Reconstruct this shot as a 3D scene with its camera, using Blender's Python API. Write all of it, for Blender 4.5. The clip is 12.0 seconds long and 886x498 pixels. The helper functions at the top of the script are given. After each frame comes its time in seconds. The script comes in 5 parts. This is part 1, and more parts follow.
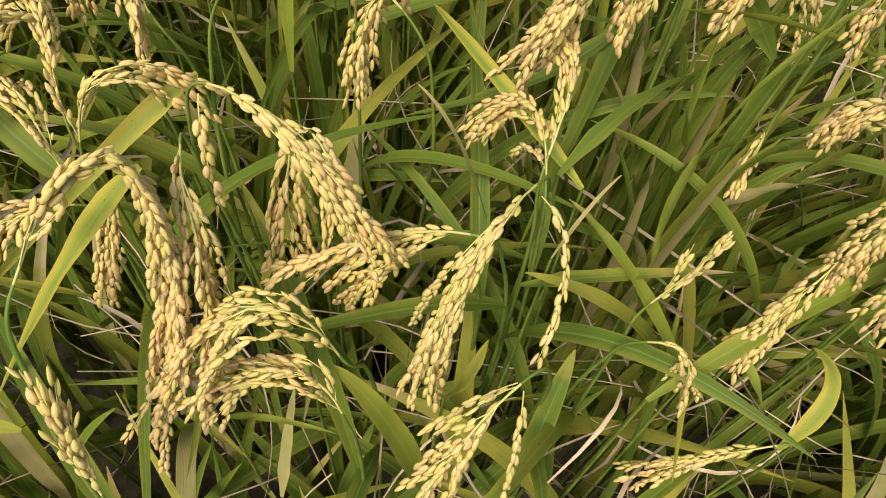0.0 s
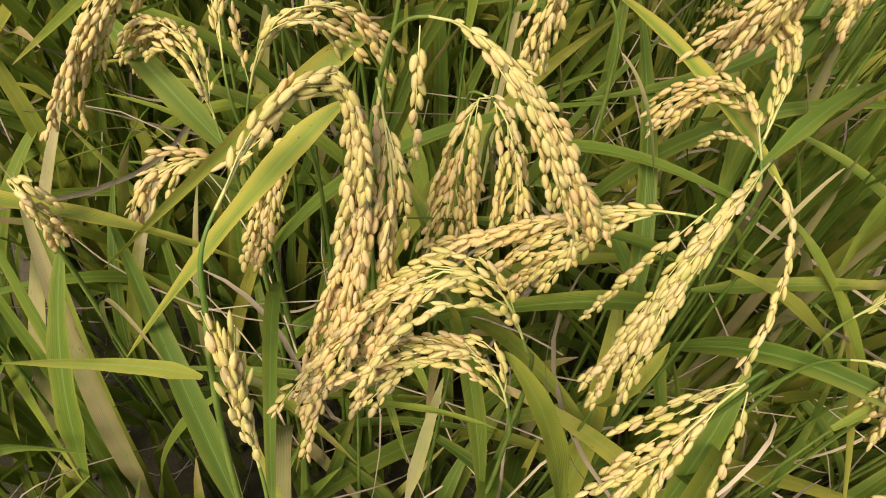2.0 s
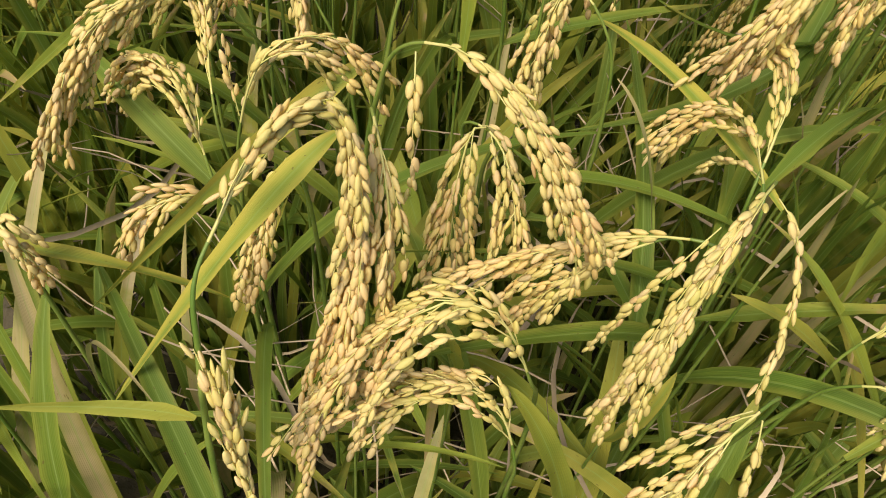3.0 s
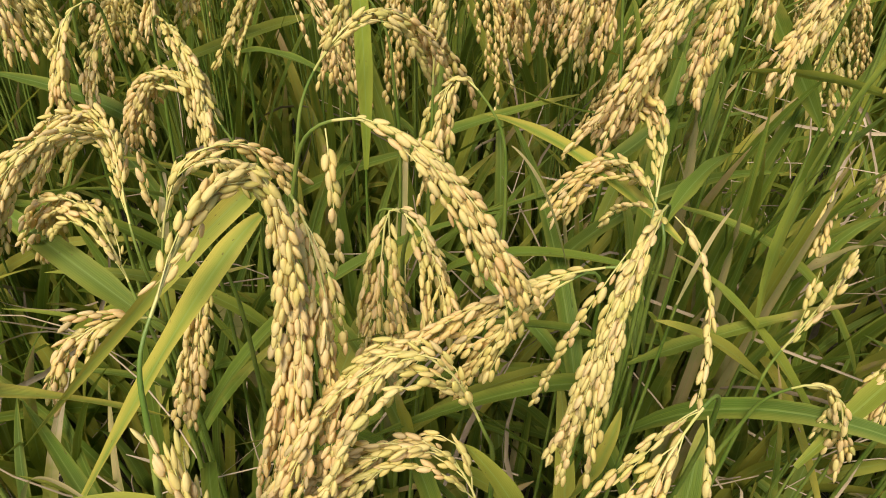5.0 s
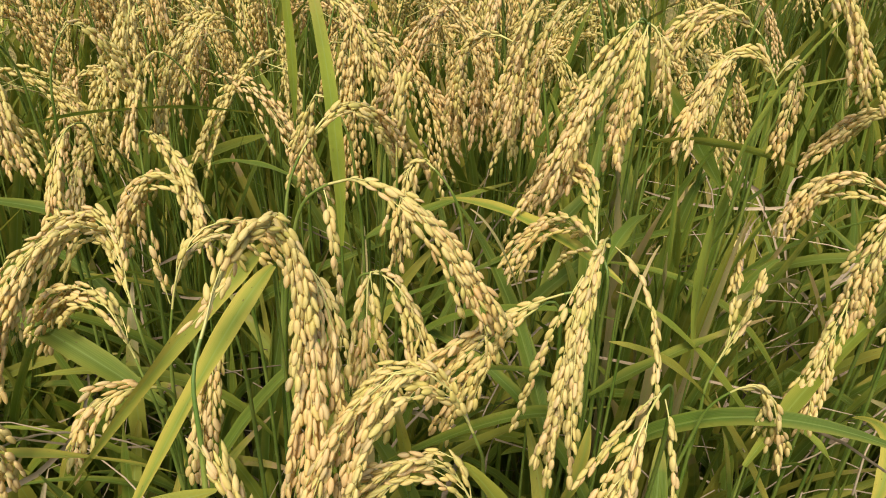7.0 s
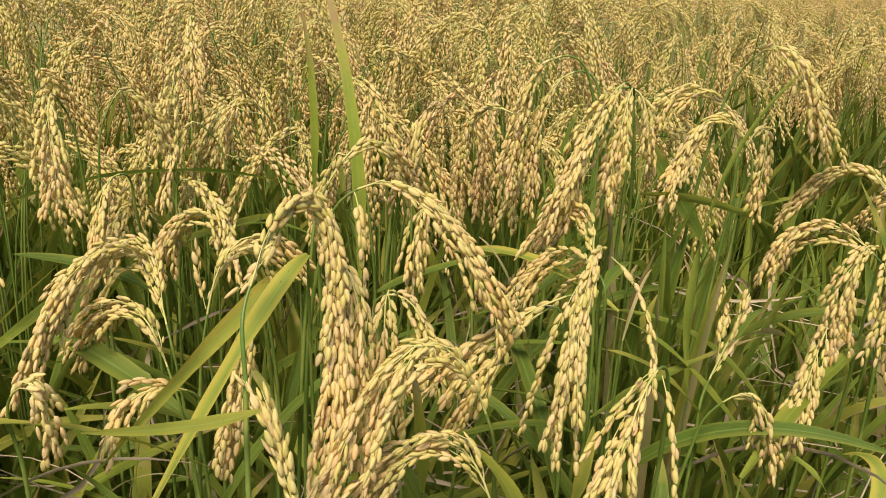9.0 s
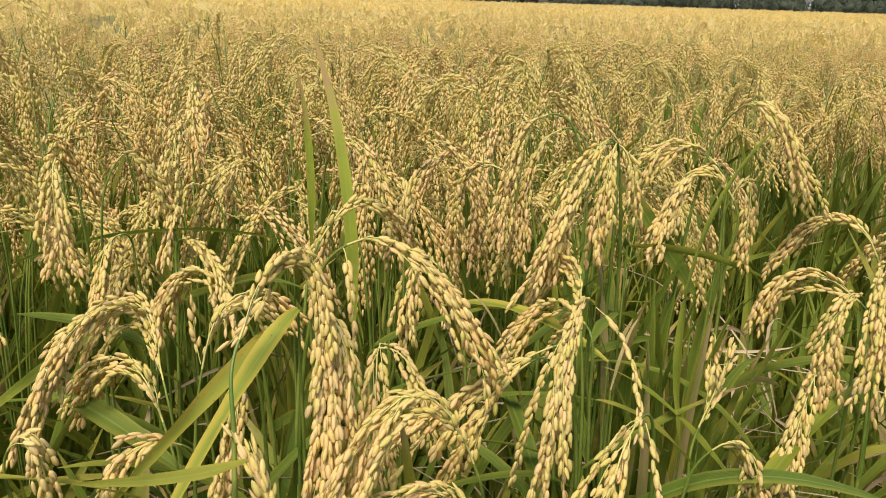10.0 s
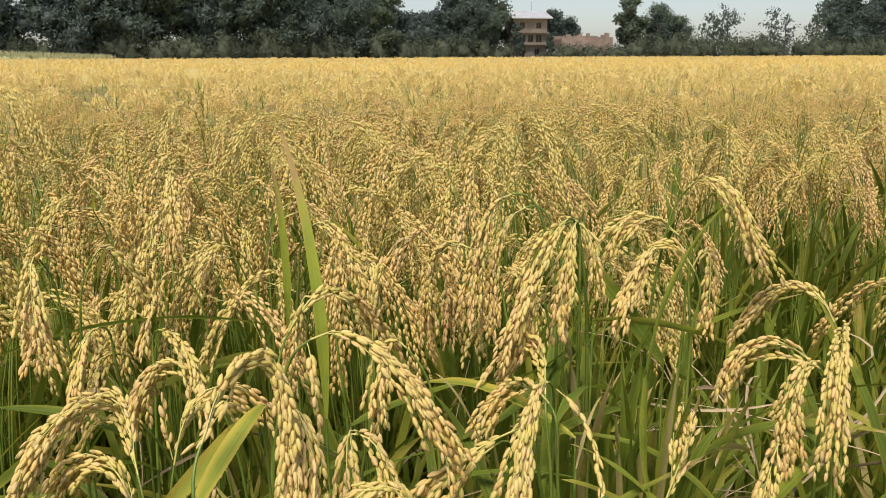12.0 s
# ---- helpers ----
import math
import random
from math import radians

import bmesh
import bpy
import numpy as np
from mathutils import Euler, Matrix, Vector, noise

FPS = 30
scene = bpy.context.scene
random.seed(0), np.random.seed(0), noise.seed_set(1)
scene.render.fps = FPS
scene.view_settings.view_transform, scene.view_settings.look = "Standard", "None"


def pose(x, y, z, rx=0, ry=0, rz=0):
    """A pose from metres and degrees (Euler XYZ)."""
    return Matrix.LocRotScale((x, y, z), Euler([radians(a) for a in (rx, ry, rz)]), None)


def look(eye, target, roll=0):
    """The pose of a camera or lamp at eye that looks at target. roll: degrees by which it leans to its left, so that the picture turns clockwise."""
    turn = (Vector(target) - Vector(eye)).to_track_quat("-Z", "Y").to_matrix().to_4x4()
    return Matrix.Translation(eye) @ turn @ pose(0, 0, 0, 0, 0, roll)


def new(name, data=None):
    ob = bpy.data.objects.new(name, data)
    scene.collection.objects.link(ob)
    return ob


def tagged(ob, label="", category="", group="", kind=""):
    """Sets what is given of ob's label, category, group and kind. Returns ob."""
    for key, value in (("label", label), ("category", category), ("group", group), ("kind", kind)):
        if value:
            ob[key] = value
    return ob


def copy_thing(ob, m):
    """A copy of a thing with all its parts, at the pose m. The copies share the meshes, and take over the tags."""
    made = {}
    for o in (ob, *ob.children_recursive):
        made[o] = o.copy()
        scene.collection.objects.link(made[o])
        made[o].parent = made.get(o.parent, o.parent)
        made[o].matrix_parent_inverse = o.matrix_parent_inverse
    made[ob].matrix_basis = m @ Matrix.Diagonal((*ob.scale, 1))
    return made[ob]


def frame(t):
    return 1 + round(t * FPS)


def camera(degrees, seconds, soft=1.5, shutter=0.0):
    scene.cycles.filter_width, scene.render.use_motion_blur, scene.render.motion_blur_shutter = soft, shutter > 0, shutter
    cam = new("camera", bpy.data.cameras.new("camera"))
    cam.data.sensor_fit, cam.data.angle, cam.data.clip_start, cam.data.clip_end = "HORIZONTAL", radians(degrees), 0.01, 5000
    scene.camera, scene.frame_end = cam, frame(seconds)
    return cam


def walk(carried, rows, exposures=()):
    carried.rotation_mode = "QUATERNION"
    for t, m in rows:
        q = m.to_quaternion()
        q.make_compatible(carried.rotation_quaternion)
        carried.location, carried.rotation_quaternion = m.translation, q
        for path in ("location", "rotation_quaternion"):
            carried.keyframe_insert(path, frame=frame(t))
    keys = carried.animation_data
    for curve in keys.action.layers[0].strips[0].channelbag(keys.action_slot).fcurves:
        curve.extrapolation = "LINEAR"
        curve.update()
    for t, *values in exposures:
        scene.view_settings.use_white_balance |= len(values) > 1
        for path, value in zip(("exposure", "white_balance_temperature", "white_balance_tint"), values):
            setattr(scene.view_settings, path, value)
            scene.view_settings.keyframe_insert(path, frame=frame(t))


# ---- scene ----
cam = camera(58.0, 12.0, soft=1.0)
PATH = [
    (0, (0.026, 0.018, 1.223), (0.067, 0.995, -0.521), 8.0),
    (0.5, (0.006, 0.008, 1.202), (0.023, 0.985, -0.543), 8.0),
    (1, (-0.031, 0.0, 1.183), (-0.023, 1.015, -0.54), 9.4),
    (1.5, (-0.047, 0.004, 1.175), (-0.086, 1.02, -0.547), 8.3),
    (2, (-0.058, -0.003, 1.158), (-0.103, 1.059, -0.536), 8.7),
    (2.5, (-0.059, -0.004, 1.154), (-0.119, 1.087, -0.52), 7.8),
    (3, (-0.063, -0.002, 1.145), (-0.096, 1.15, -0.489), 8.1),
    (3.2, (-0.059, -0.004, 1.143), (-0.091, 1.163, -0.48), 7.7),
    (4.8, (-0.072, -0.042, 1.125), (0.052, 1.387, -0.269), 4.6),
    (5, (-0.065, -0.051, 1.126), (0.073, 1.408, -0.235), 3.9),
    (5.5, (-0.07, -0.071, 1.128), (0.135, 1.452, -0.151), 3.2),
    (6, (-0.08, -0.097, 1.133), (0.182, 1.481, -0.068), 2.5),
    (6.5, (-0.101, -0.115, 1.128), (0.22, 1.505, -0.001), 2.6),
    (6.7, (-0.103, -0.123, 1.128), (0.223, 1.509, 0.019), 2.5),
    (8.3, (-0.128, -0.209, 1.095), (0.261, 1.544, 0.214), 3.4),
    (8.5, (-0.129, -0.216, 1.076), (0.257, 1.566, 0.256), 3.3),
    (9, (-0.136, -0.23, 1.065), (0.236, 1.593, 0.331), 3.0),
    (9.5, (-0.129, -0.242, 1.061), (0.232, 1.61, 0.399), 2.5),
    (10, (-0.125, -0.248, 1.069), (0.231, 1.626, 0.467), 1.9),
    (10.5, (-0.125, -0.246, 1.078), (0.249, 1.637, 0.517), 1.5),
    (11, (-0.118, -0.247, 1.083), (0.256, 1.647, 0.562), 0.9),
    (11.5, (-0.112, -0.256, 1.09), (0.26, 1.646, 0.595), 0.2),
    (12, (-0.102, -0.266, 1.101), (0.268, 1.642, 0.627), -0.2),
]
walk(cam, [(t, look(eye, target, roll)) for t, eye, target, roll in PATH], [(0.0, 0.28, 6450.0, 11.0), (6.5, 0.24, 6450.0, 11.0), (8.5, 0.20, 6500.0, 11.5), (12.0, 0.12, 6550.0, 12.5)])

# ---- sky, sun and exposure ----
SUN_ELEVATION, SUN_AZIMUTH = 59.0, 207.0   # degrees; azimuth clockwise from +y
world = bpy.data.worlds.new("hazy_sky")
scene.world = world
world.use_nodes = True
wn = world.node_tree
sky = wn.nodes.new("ShaderNodeTexSky")
sky.sky_type, sky.sun_disc = "NISHITA", False
sky.sun_elevation, sky.sun_rotation = radians(SUN_ELEVATION), radians(SUN_AZIMUTH)
sky.air_density, sky.dust_density, sky.ozone_density = 0.9, 1.0, 1.0
haze = wn.nodes.new("ShaderNodeHueSaturation")   # a hazy, whiter sky
haze.inputs["Saturation"].default_value = 0.78
wn.links.new(sky.outputs[0], haze.inputs["Color"])
wn.links.new(haze.outputs[0], wn.nodes["Background"].inputs[0])
wn.nodes["Background"].inputs[1].default_value = 0.115
sun_data = bpy.data.lights.new("sun", "SUN")
sun_data.energy, sun_data.angle, sun_data.color = 4.4, radians(25.0), (1.0, 0.89, 0.73)
sun = new("sun", sun_data)
a, e = radians(SUN_AZIMUTH), radians(SUN_ELEVATION)
sun.matrix_world = look((math.sin(a) * math.cos(e) * 50, math.cos(a) * math.cos(e) * 50, math.sin(e) * 50), (0, 0, 0))


# ---- materials ----
def nodes_of(name):
    m = bpy.data.materials.new(name)
    m.use_nodes = True
    t = m.node_tree
    return m, t, t.nodes["Principled BSDF"], t.nodes["Material Output"]


def node(t, kind, **inputs):
    n = t.nodes.new(kind)
    for k, v in inputs.items():
        key = int(k[1:]) if k[0] == "i" and k[1:].isdigit() else k
        if isinstance(v, bpy.types.NodeSocket):
            t.links.new(v, n.inputs[key])
        else:
            n.inputs[key].default_value = v
    return n


def ramp(t, fac, stops):
    n = t.nodes.new("ShaderNodeValToRGB")
    while len(n.color_ramp.elements) < len(stops):
        n.color_ramp.elements.new(0.5)
    for el, (pos, col) in zip(n.color_ramp.elements, stops):
        el.position, el.color = pos, (*col, 1) if len(col) == 3 else col
    t.links.new(fac, n.inputs[0])
    return n.outputs[0]


def mixc(t, fac, c1, c2, blend="MIX"):
    n = t.nodes.new("ShaderNodeMix")
    n.data_type, n.blend_type = "RGBA", blend
    for idx, v in ((0, fac), (6, c1), (7, c2)):
        if isinstance(v, bpy.types.NodeSocket):
            t.links.new(v, n.inputs[idx])
        else:
            n.inputs[idx].default_value = v if idx == 0 else (*v, 1)
    return n.outputs[2]


def maths(t, op, *vals):
    n = t.nodes.new("ShaderNodeMath")
    n.operation = op
    for i, v in enumerate(vals):
        if isinstance(v, bpy.types.NodeSocket):
            t.links.new(v, n.inputs[i])
        else:
            n.inputs[i].default_value = v
    return n.outputs[0]


def chance(t, islands):
    """A random value for each object, or for each loose piece of a joined mesh."""
    if islands:
        return t.nodes.new("ShaderNodeNewGeometry").outputs["Random Per Island"]
    return t.nodes.new("ShaderNodeObjectInfo").outputs["Random"]


def noise_tex(t, vec, scale, detail=3.0):
    return node(t, "ShaderNodeTexNoise", Vector=vec, Scale=scale, Detail=detail).outputs[0]


def bump(t, height, strength, distance, bsdf):
    b = node(t, "ShaderNodeBump", Strength=strength, Distance=distance, Height=height)
    t.links.new(b.outputs[0], bsdf.inputs["Normal"])


def grain_material(name, stops, islands):
    m, t, b, out = nodes_of(name)
    tc = t.nodes.new("ShaderNodeTexCoord")
    geo = t.nodes.new("ShaderNodeNewGeometry")
    r = chance(t, islands)
    base = ramp(t, r, stops)
    blotch = noise_tex(t, geo.outputs["Position"], 260.0, 2.0)
    base = mixc(t, maths(t, "MULTIPLY", blotch, 0.16), base, (0.62, 0.45, 0.20))
    patch = noise_tex(t, geo.outputs["Position"], 38.0, 2.0)
    base = mixc(t, ramp(t, patch, [(0.42, (0, 0, 0)), (0.72, (0.5, 0.5, 0.5))]), base, (0.86, 0.71, 0.33))
    t.links.new(base, b.inputs["Base Color"])
    b.inputs["Roughness"].default_value = 0.55
    b.inputs["Specular IOR Level"].default_value = 0.4
    fine = noise_tex(t, geo.outputs["Position"], 900.0, 3.0)
    bump(t, fine, 0.4, 0.0008, b)
    tr = node(t, "ShaderNodeBsdfTranslucent", Color=mixc(t, 0.5, base, (0.92, 0.76, 0.31)))
    mix = node(t, "ShaderNodeMixShader", i0=0.34, i1=b.outputs[0], i2=tr.outputs[0])
    t.links.new(mix.outputs[0], out.inputs[0])
    return m


RIPE = [(0.0, (0.741, 0.512, 0.179)), (0.2, (0.855, 0.664, 0.242)), (0.45, (0.817, 0.592, 0.226)), (0.62, (0.817, 0.664, 0.211)), (0.8, (0.864, 0.718, 0.312)), (1.0, (0.779, 0.583, 0.179))]
GREENISH = [(0.0, (0.827, 0.664, 0.234)), (0.3, (0.741, 0.646, 0.179)), (0.6, (0.845, 0.7, 0.281)), (0.85, (0.627, 0.583, 0.148)), (1.0, (0.817, 0.628, 0.242))]
ROSY = [(0.0, (0.827, 0.583, 0.257)), (0.35, (0.864, 0.655, 0.312)), (0.65, (0.798, 0.548, 0.234)), (0.9, (0.864, 0.691, 0.343)), (1.0, (0.731, 0.485, 0.203))]
GREY = [(0.0, (0.608, 0.474, 0.224)), (0.4, (0.703, 0.567, 0.281)), (0.7, (0.494, 0.391, 0.195)), (1.0, (0.731, 0.586, 0.26))]
TONES = {"ripe": RIPE, "green": GREENISH, "rosy": ROSY, "grey": GREY}
GRAIN_MAT = {k: grain_material("grain_" + k, v, False) for k, v in TONES.items()}
GRAIN_JOINED = {k: grain_material("grains_" + k, v, True) for k, v in TONES.items()}


def leaf_material(name, islands, stops, dry=0.5, dry_col=(0.46, 0.32, 0.15), age=0.86, vary=1.0, margin=0.25, inner=0.24):
    """Blade with veins along its length, a dried tip and dark flecks; the UV map runs across (x) and along (y) the blade."""
    m, t, b, out = nodes_of(name)
    uv = t.nodes.new("ShaderNodeTexCoord").outputs["UV"]
    geo = t.nodes.new("ShaderNodeNewGeometry")
    sep = node(t, "ShaderNodeSeparateXYZ", Vector=uv)
    x, y = sep.outputs[0], sep.outputs[1]
    r = chance(t, islands)
    base = ramp(t, r, stops)
    pos = geo.outputs["Position"]
    soft = noise_tex(t, pos, 22.0, 3.0)
    base = mixc(t, ramp(t, soft, [(0.4, (0, 0, 0)), (0.7, (0.5, 0.5, 0.5))]), base, (0.12, 0.22, 0.025))
    # yellow, then dry towards the tip, unevenly across the blade
    r2 = maths(t, "FRACT", maths(t, "MULTIPLY", r, 7.31))
    edge = maths(t, "ADD", y, maths(t, "MULTIPLY", maths(t, "SUBTRACT", noise_tex(t, pos, 45.0, 3.0), 0.5), 0.7))
    edge = maths(t, "ADD", edge, maths(t, "MULTIPLY", maths(t, "SUBTRACT", r2, age), vary))
    base = mixc(t, ramp(t, edge, [(0.55 + 0.3 * (1 - dry), (0, 0, 0)), (1.05, (1, 1, 1))]), base, (0.42, 0.36, 0.07))
    base = mixc(t, ramp(t, edge, [(min(0.98, 0.78 + 0.25 * (1 - dry)), (0, 0, 0)), (1.0, (1, 1, 1))]), base, dry_col)
    # yellowed margin, broader on one side
    side = maths(t, "ADD", maths(t, "ABSOLUTE", maths(t, "SUBTRACT", x, maths(t, "ADD", 0.36, maths(t, "MULTIPLY", r2, 0.28)))),
                 maths(t, "MULTIPLY", maths(t, "SUBTRACT", noise_tex(t, pos, 30.0, 3.0), 0.5), 0.35))
    base = mixc(t, ramp(t, side, [(inner, (0, 0, 0)), (inner + 0.28, (margin, margin, margin))]), base, (0.53, 0.45, 0.075))
    vein = maths(t, "SINE", maths(t, "MULTIPLY", x, 88.0))
    base = mixc(t, maths(t, "MULTIPLY", maths(t, "ADD", vein, 1.0), 0.04), base, (0.45, 0.46, 0.16))
    rib = ramp(t, maths(t, "ABSOLUTE", maths(t, "SUBTRACT", x, 0.5)), [(0.0, (0.5, 0.5, 0.5)), (0.06, (0, 0, 0))])
    base = mixc(t, rib, base, (0.30, 0.40, 0.11))
    off = node(t, "ShaderNodeCombineXYZ", X=0.0, Y=0.0, Z=maths(t, "MULTIPLY", r, 60.0))
    spot = node(t, "ShaderNodeVectorMath", i0=node(t, "ShaderNodeMapping", Vector=uv, Scale=(9.0, 46.0, 1.0)).outputs[0], i1=off.outputs[0])
    flecks = noise_tex(t, spot.outputs[0], 1.0, 1.0)
    base = mixc(t, ramp(t, flecks, [(0.72, (0, 0, 0)), (0.76, (0.7, 0.7, 0.7))]), base, (0.13, 0.08, 0.03))
    # streaks of paler or yellower tissue along the veins
    lane = node(t, "ShaderNodeVectorMath", i0=node(t, "ShaderNodeMapping", Vector=uv, Scale=(7.0, 1.6, 1.0)).outputs[0], i1=off.outputs[0])
    streak = noise_tex(t, lane.outputs[0], 1.0, 4.0)
    base = mixc(t, ramp(t, streak, [(0.52, (0, 0, 0)), (0.78, (0.4, 0.4, 0.4))]), base, (0.29, 0.36, 0.05))
    t.links.new(base, b.inputs["Base Color"])
    b.inputs["Roughness"].default_value = 0.5
    b.inputs["Specular IOR Level"].default_value = 0.16
    bump(t, vein, 0.3, 0.0004, b)
    tr = node(t, "ShaderNodeBsdfTranslucent", Color=mixc(t, 0.35, base, (0.37, 0.48, 0.04)))
    mix = node(t, "ShaderNodeMixShader", i0=0.34, i1=b.outputs[0], i2=tr.outputs[0])
    t.links.new(mix.outputs[0], out.inputs[0])
    return m


GREENS = [(0.0, (0.079, 0.131, 0.017)), (0.3, (0.146, 0.207, 0.022)), (0.55, (0.096, 0.152, 0.024)), (0.8, (0.222, 0.262, 0.028)), (1.0, (0.385, 0.331, 0.051))]
YELLOWS = [(0.0, (0.27, 0.34, 0.045)), (0.5, (0.37, 0.39, 0.06)), (1.0, (0.32, 0.37, 0.05))]
PALES = [(0.0, (0.50, 0.39, 0.20)), (0.5, (0.54, 0.43, 0.21)), (1.0, (0.41, 0.30, 0.14))]
LEAF = leaf_material("leaf_green", False, GREENS, 0.4)
LEAF_JOINED = leaf_material("leaves_green", True, GREENS, 0.55)
LEAF_YELLOW = leaf_material("leaf_yellowing", False, YELLOWS, 0.6, (0.52, 0.38, 0.19), margin=0.95, inner=0.10)
LEAF_HALF = leaf_material("leaf_half_dry", False, YELLOWS, 1.4, (0.60, 0.48, 0.30))
LEAF_DRY = leaf_material("leaf_dry", False, PALES, 0.4)
LEAF_TIP = leaf_material("leaf_brown_tip", False, [(0.0, (0.27, 0.34, 0.035)), (1.0, (0.34, 0.37, 0.045))], 1.0, (0.40, 0.25, 0.12), 0.0, 0.15)


def plain_material(name, c1, c2, scale, rough, bump_scale=0.0, bump_depth=0.0, islands=None, c3=None):
    m, t, b, out = nodes_of(name)
    pos = t.nodes.new("ShaderNodeNewGeometry").outputs["Position"]
    col = mixc(t, ramp(t, noise_tex(t, pos, scale, 5.0), [(0.35, (0, 0, 0)), (0.65, (1, 1, 1))]), c1, c2)
    if c3:
        col = mixc(t, ramp(t, noise_tex(t, pos, scale * 7.3, 3.0), [(0.45, (0, 0, 0)), (0.75, (0.8, 0.8, 0.8))]), col, c3)
    if islands is not None:
        col = mixc(t, 0.6, col, ramp(t, chance(t, islands), [(0.0, tuple(c * 0.55 for c in c1)), (0.5, c2), (1.0, tuple(min(1, c * 1.35) for c in c2))]))
    t.links.new(col, b.inputs["Base Color"])
    b.inputs["Roughness"].default_value = rough
    if bump_scale:
        bump(t, noise_tex(t, pos, bump_scale, 4.0), 0.8, bump_depth, b)
    return m


CULM = plain_material("culm_green", (0.10, 0.17, 0.02), (0.22, 0.27, 0.05), 30.0, 0.45, 300.0, 0.0006)
TWIG = plain_material("panicle_stalk", (0.46, 0.45, 0.12), (0.62, 0.54, 0.20), 60.0, 0.5)
STRAW = plain_material("dead_straw", (0.29, 0.21, 0.13), (0.46, 0.36, 0.23), 18.0, 0.6, 200.0, 0.001, islands=True)
MUD = plain_material("mud", (0.050, 0.042, 0.024), (0.080, 0.066, 0.038), 6.0, 0.95, 25.0, 0.02, c3=(0.11, 0.088, 0.05))
# shade inside the crop, put into the base colour; darker than CANOPY
UNDERSTORY_SHADE = plain_material("understory_shade_colour", (0.15, 0.135, 0.04), (0.29, 0.245, 0.08), 9.0, 0.9, 25.0, 0.06, c3=(0.42, 0.34, 0.12))
CANOPY = plain_material("ripe_crop", (0.36, 0.30, 0.09), (0.56, 0.44, 0.15), 3.0, 0.8, 12.0, 0.06, c3=(0.64, 0.51, 0.20))


# ---- mesh helpers ----
def mesh_of(name, chunks, mats, smooth=True):
    """One mesh from chunks (verts n x 3, faces m x k, material index, uv per vertex or None)."""
    vs, starts, loops, mi, uvs = [], [], [], [], []
    base, at = 0, 0
    for v, f, k, uv in chunks:
        v, f = np.asarray(v, float), np.asarray(f, int)
        vs.append(v)
        loops.append((f + base).ravel())
        starts.append(at + np.arange(len(f)) * f.shape[1])
        at += f.size
        mi.append(np.full(len(f), k))
        uvs.append((np.zeros((len(v), 2)) if uv is None else np.asarray(uv, float))[f.ravel()])
        base += len(v)
    v, lp, st, mi = np.concatenate(vs), np.concatenate(loops), np.concatenate(starts), np.concatenate(mi)
    me = bpy.data.meshes.new(name)
    me.vertices.add(len(v))
    me.vertices.foreach_set("co", v.ravel())
    me.loops.add(len(lp))
    me.loops.foreach_set("vertex_index", lp.astype(np.int32))
    me.polygons.add(len(st))
    me.polygons.foreach_set("loop_start", st.astype(np.int32))
    me.polygons.foreach_set("material_index", mi.astype(np.int32))
    me.polygons.foreach_set("use_smooth", np.full(len(st), smooth))
    layer = me.uv_layers.new(name="UVMap")
    layer.data.foreach_set("uv", np.concatenate(uvs).ravel())
    for m in mats:
        me.materials.append(m)
    me.update(calc_edges=True)
    me.validate()
    return me


def unit(v):
    v = np.asarray(v, float)
    return v / max(1e-9, np.linalg.norm(v))


def arc(p0, pm, p1, n):
    """n points of the parabola from p0 through pm to p1."""
    p0, pm, p1 = (np.asarray(p, float) for p in (p0, pm, p1))
    c = 2 * pm - 0.5 * (p0 + p1)
    u = np.linspace(0, 1, n)[:, None]
    return (1 - u) ** 2 * p0 + 2 * u * (1 - u) * c + u * u * p1


def cubic(p0, p1, p2, p3, n):
    p0, p1, p2, p3 = (np.asarray(p, float) for p in (p0, p1, p2, p3))
    u = np.linspace(0, 1, n)[:, None]
    return (1 - u) ** 3 * p0 + 3 * u * (1 - u) ** 2 * p1 + 3 * u * u * (1 - u) * p2 + u ** 3 * p3


def bowed(points, n):
    """n points of a smooth line through three or more points."""
    if len(points) == 3:
        return arc(*points, n)
    p = np.asarray(points, float)
    p = np.concatenate([[2 * p[0] - p[1]], p, [2 * p[-1] - p[-2]]])
    x = np.linspace(0, len(points) - 1 - 1e-6, n)
    i, u = x.astype(int), (x % 1)[:, None]
    a, b, c, d = p[i], p[i + 1], p[i + 2], p[i + 3]
    return 0.5 * (2 * b + (c - a) * u + (2 * a - 5 * b + 4 * c - d) * u ** 2 + (3 * b - a - 3 * c + d) * u ** 3)


def tangents(pts):
    d = np.gradient(pts, axis=0)
    return d / np.maximum(1e-9, np.linalg.norm(d, axis=1))[:, None]


def tube(pts, r0, r1, sides, k, nodes=False):
    """A tapering tube along pts, as a chunk."""
    n = len(pts)
    tg = tangents(pts)
    ref = np.array([0.31, 0.95, 0.05]) if abs(tg[:, 1]).mean() < 0.8 else np.array([1.0, 0.1, 0.1])
    s = np.cross(tg, ref)
    s /= np.maximum(1e-9, np.linalg.norm(s, axis=1))[:, None]
    w = np.cross(tg, s)
    r = np.linspace(r0, r1, n)[:, None, None]
    a = np.linspace(0, 2 * np.pi, sides, endpoint=False)[None, :, None]
    v = pts[:, None, :] + r * (np.cos(a) * s[:, None, :] + np.sin(a) * w[:, None, :])
    i, j = np.meshgrid(np.arange(n - 1), np.arange(sides), indexing="ij")
    j2 = (j + 1) % sides
    f = np.stack([i * sides + j, i * sides + j2, (i + 1) * sides + j2, (i + 1) * sides + j], -1).reshape(-1, 4)
    return v.reshape(-1, 3), f, k, None


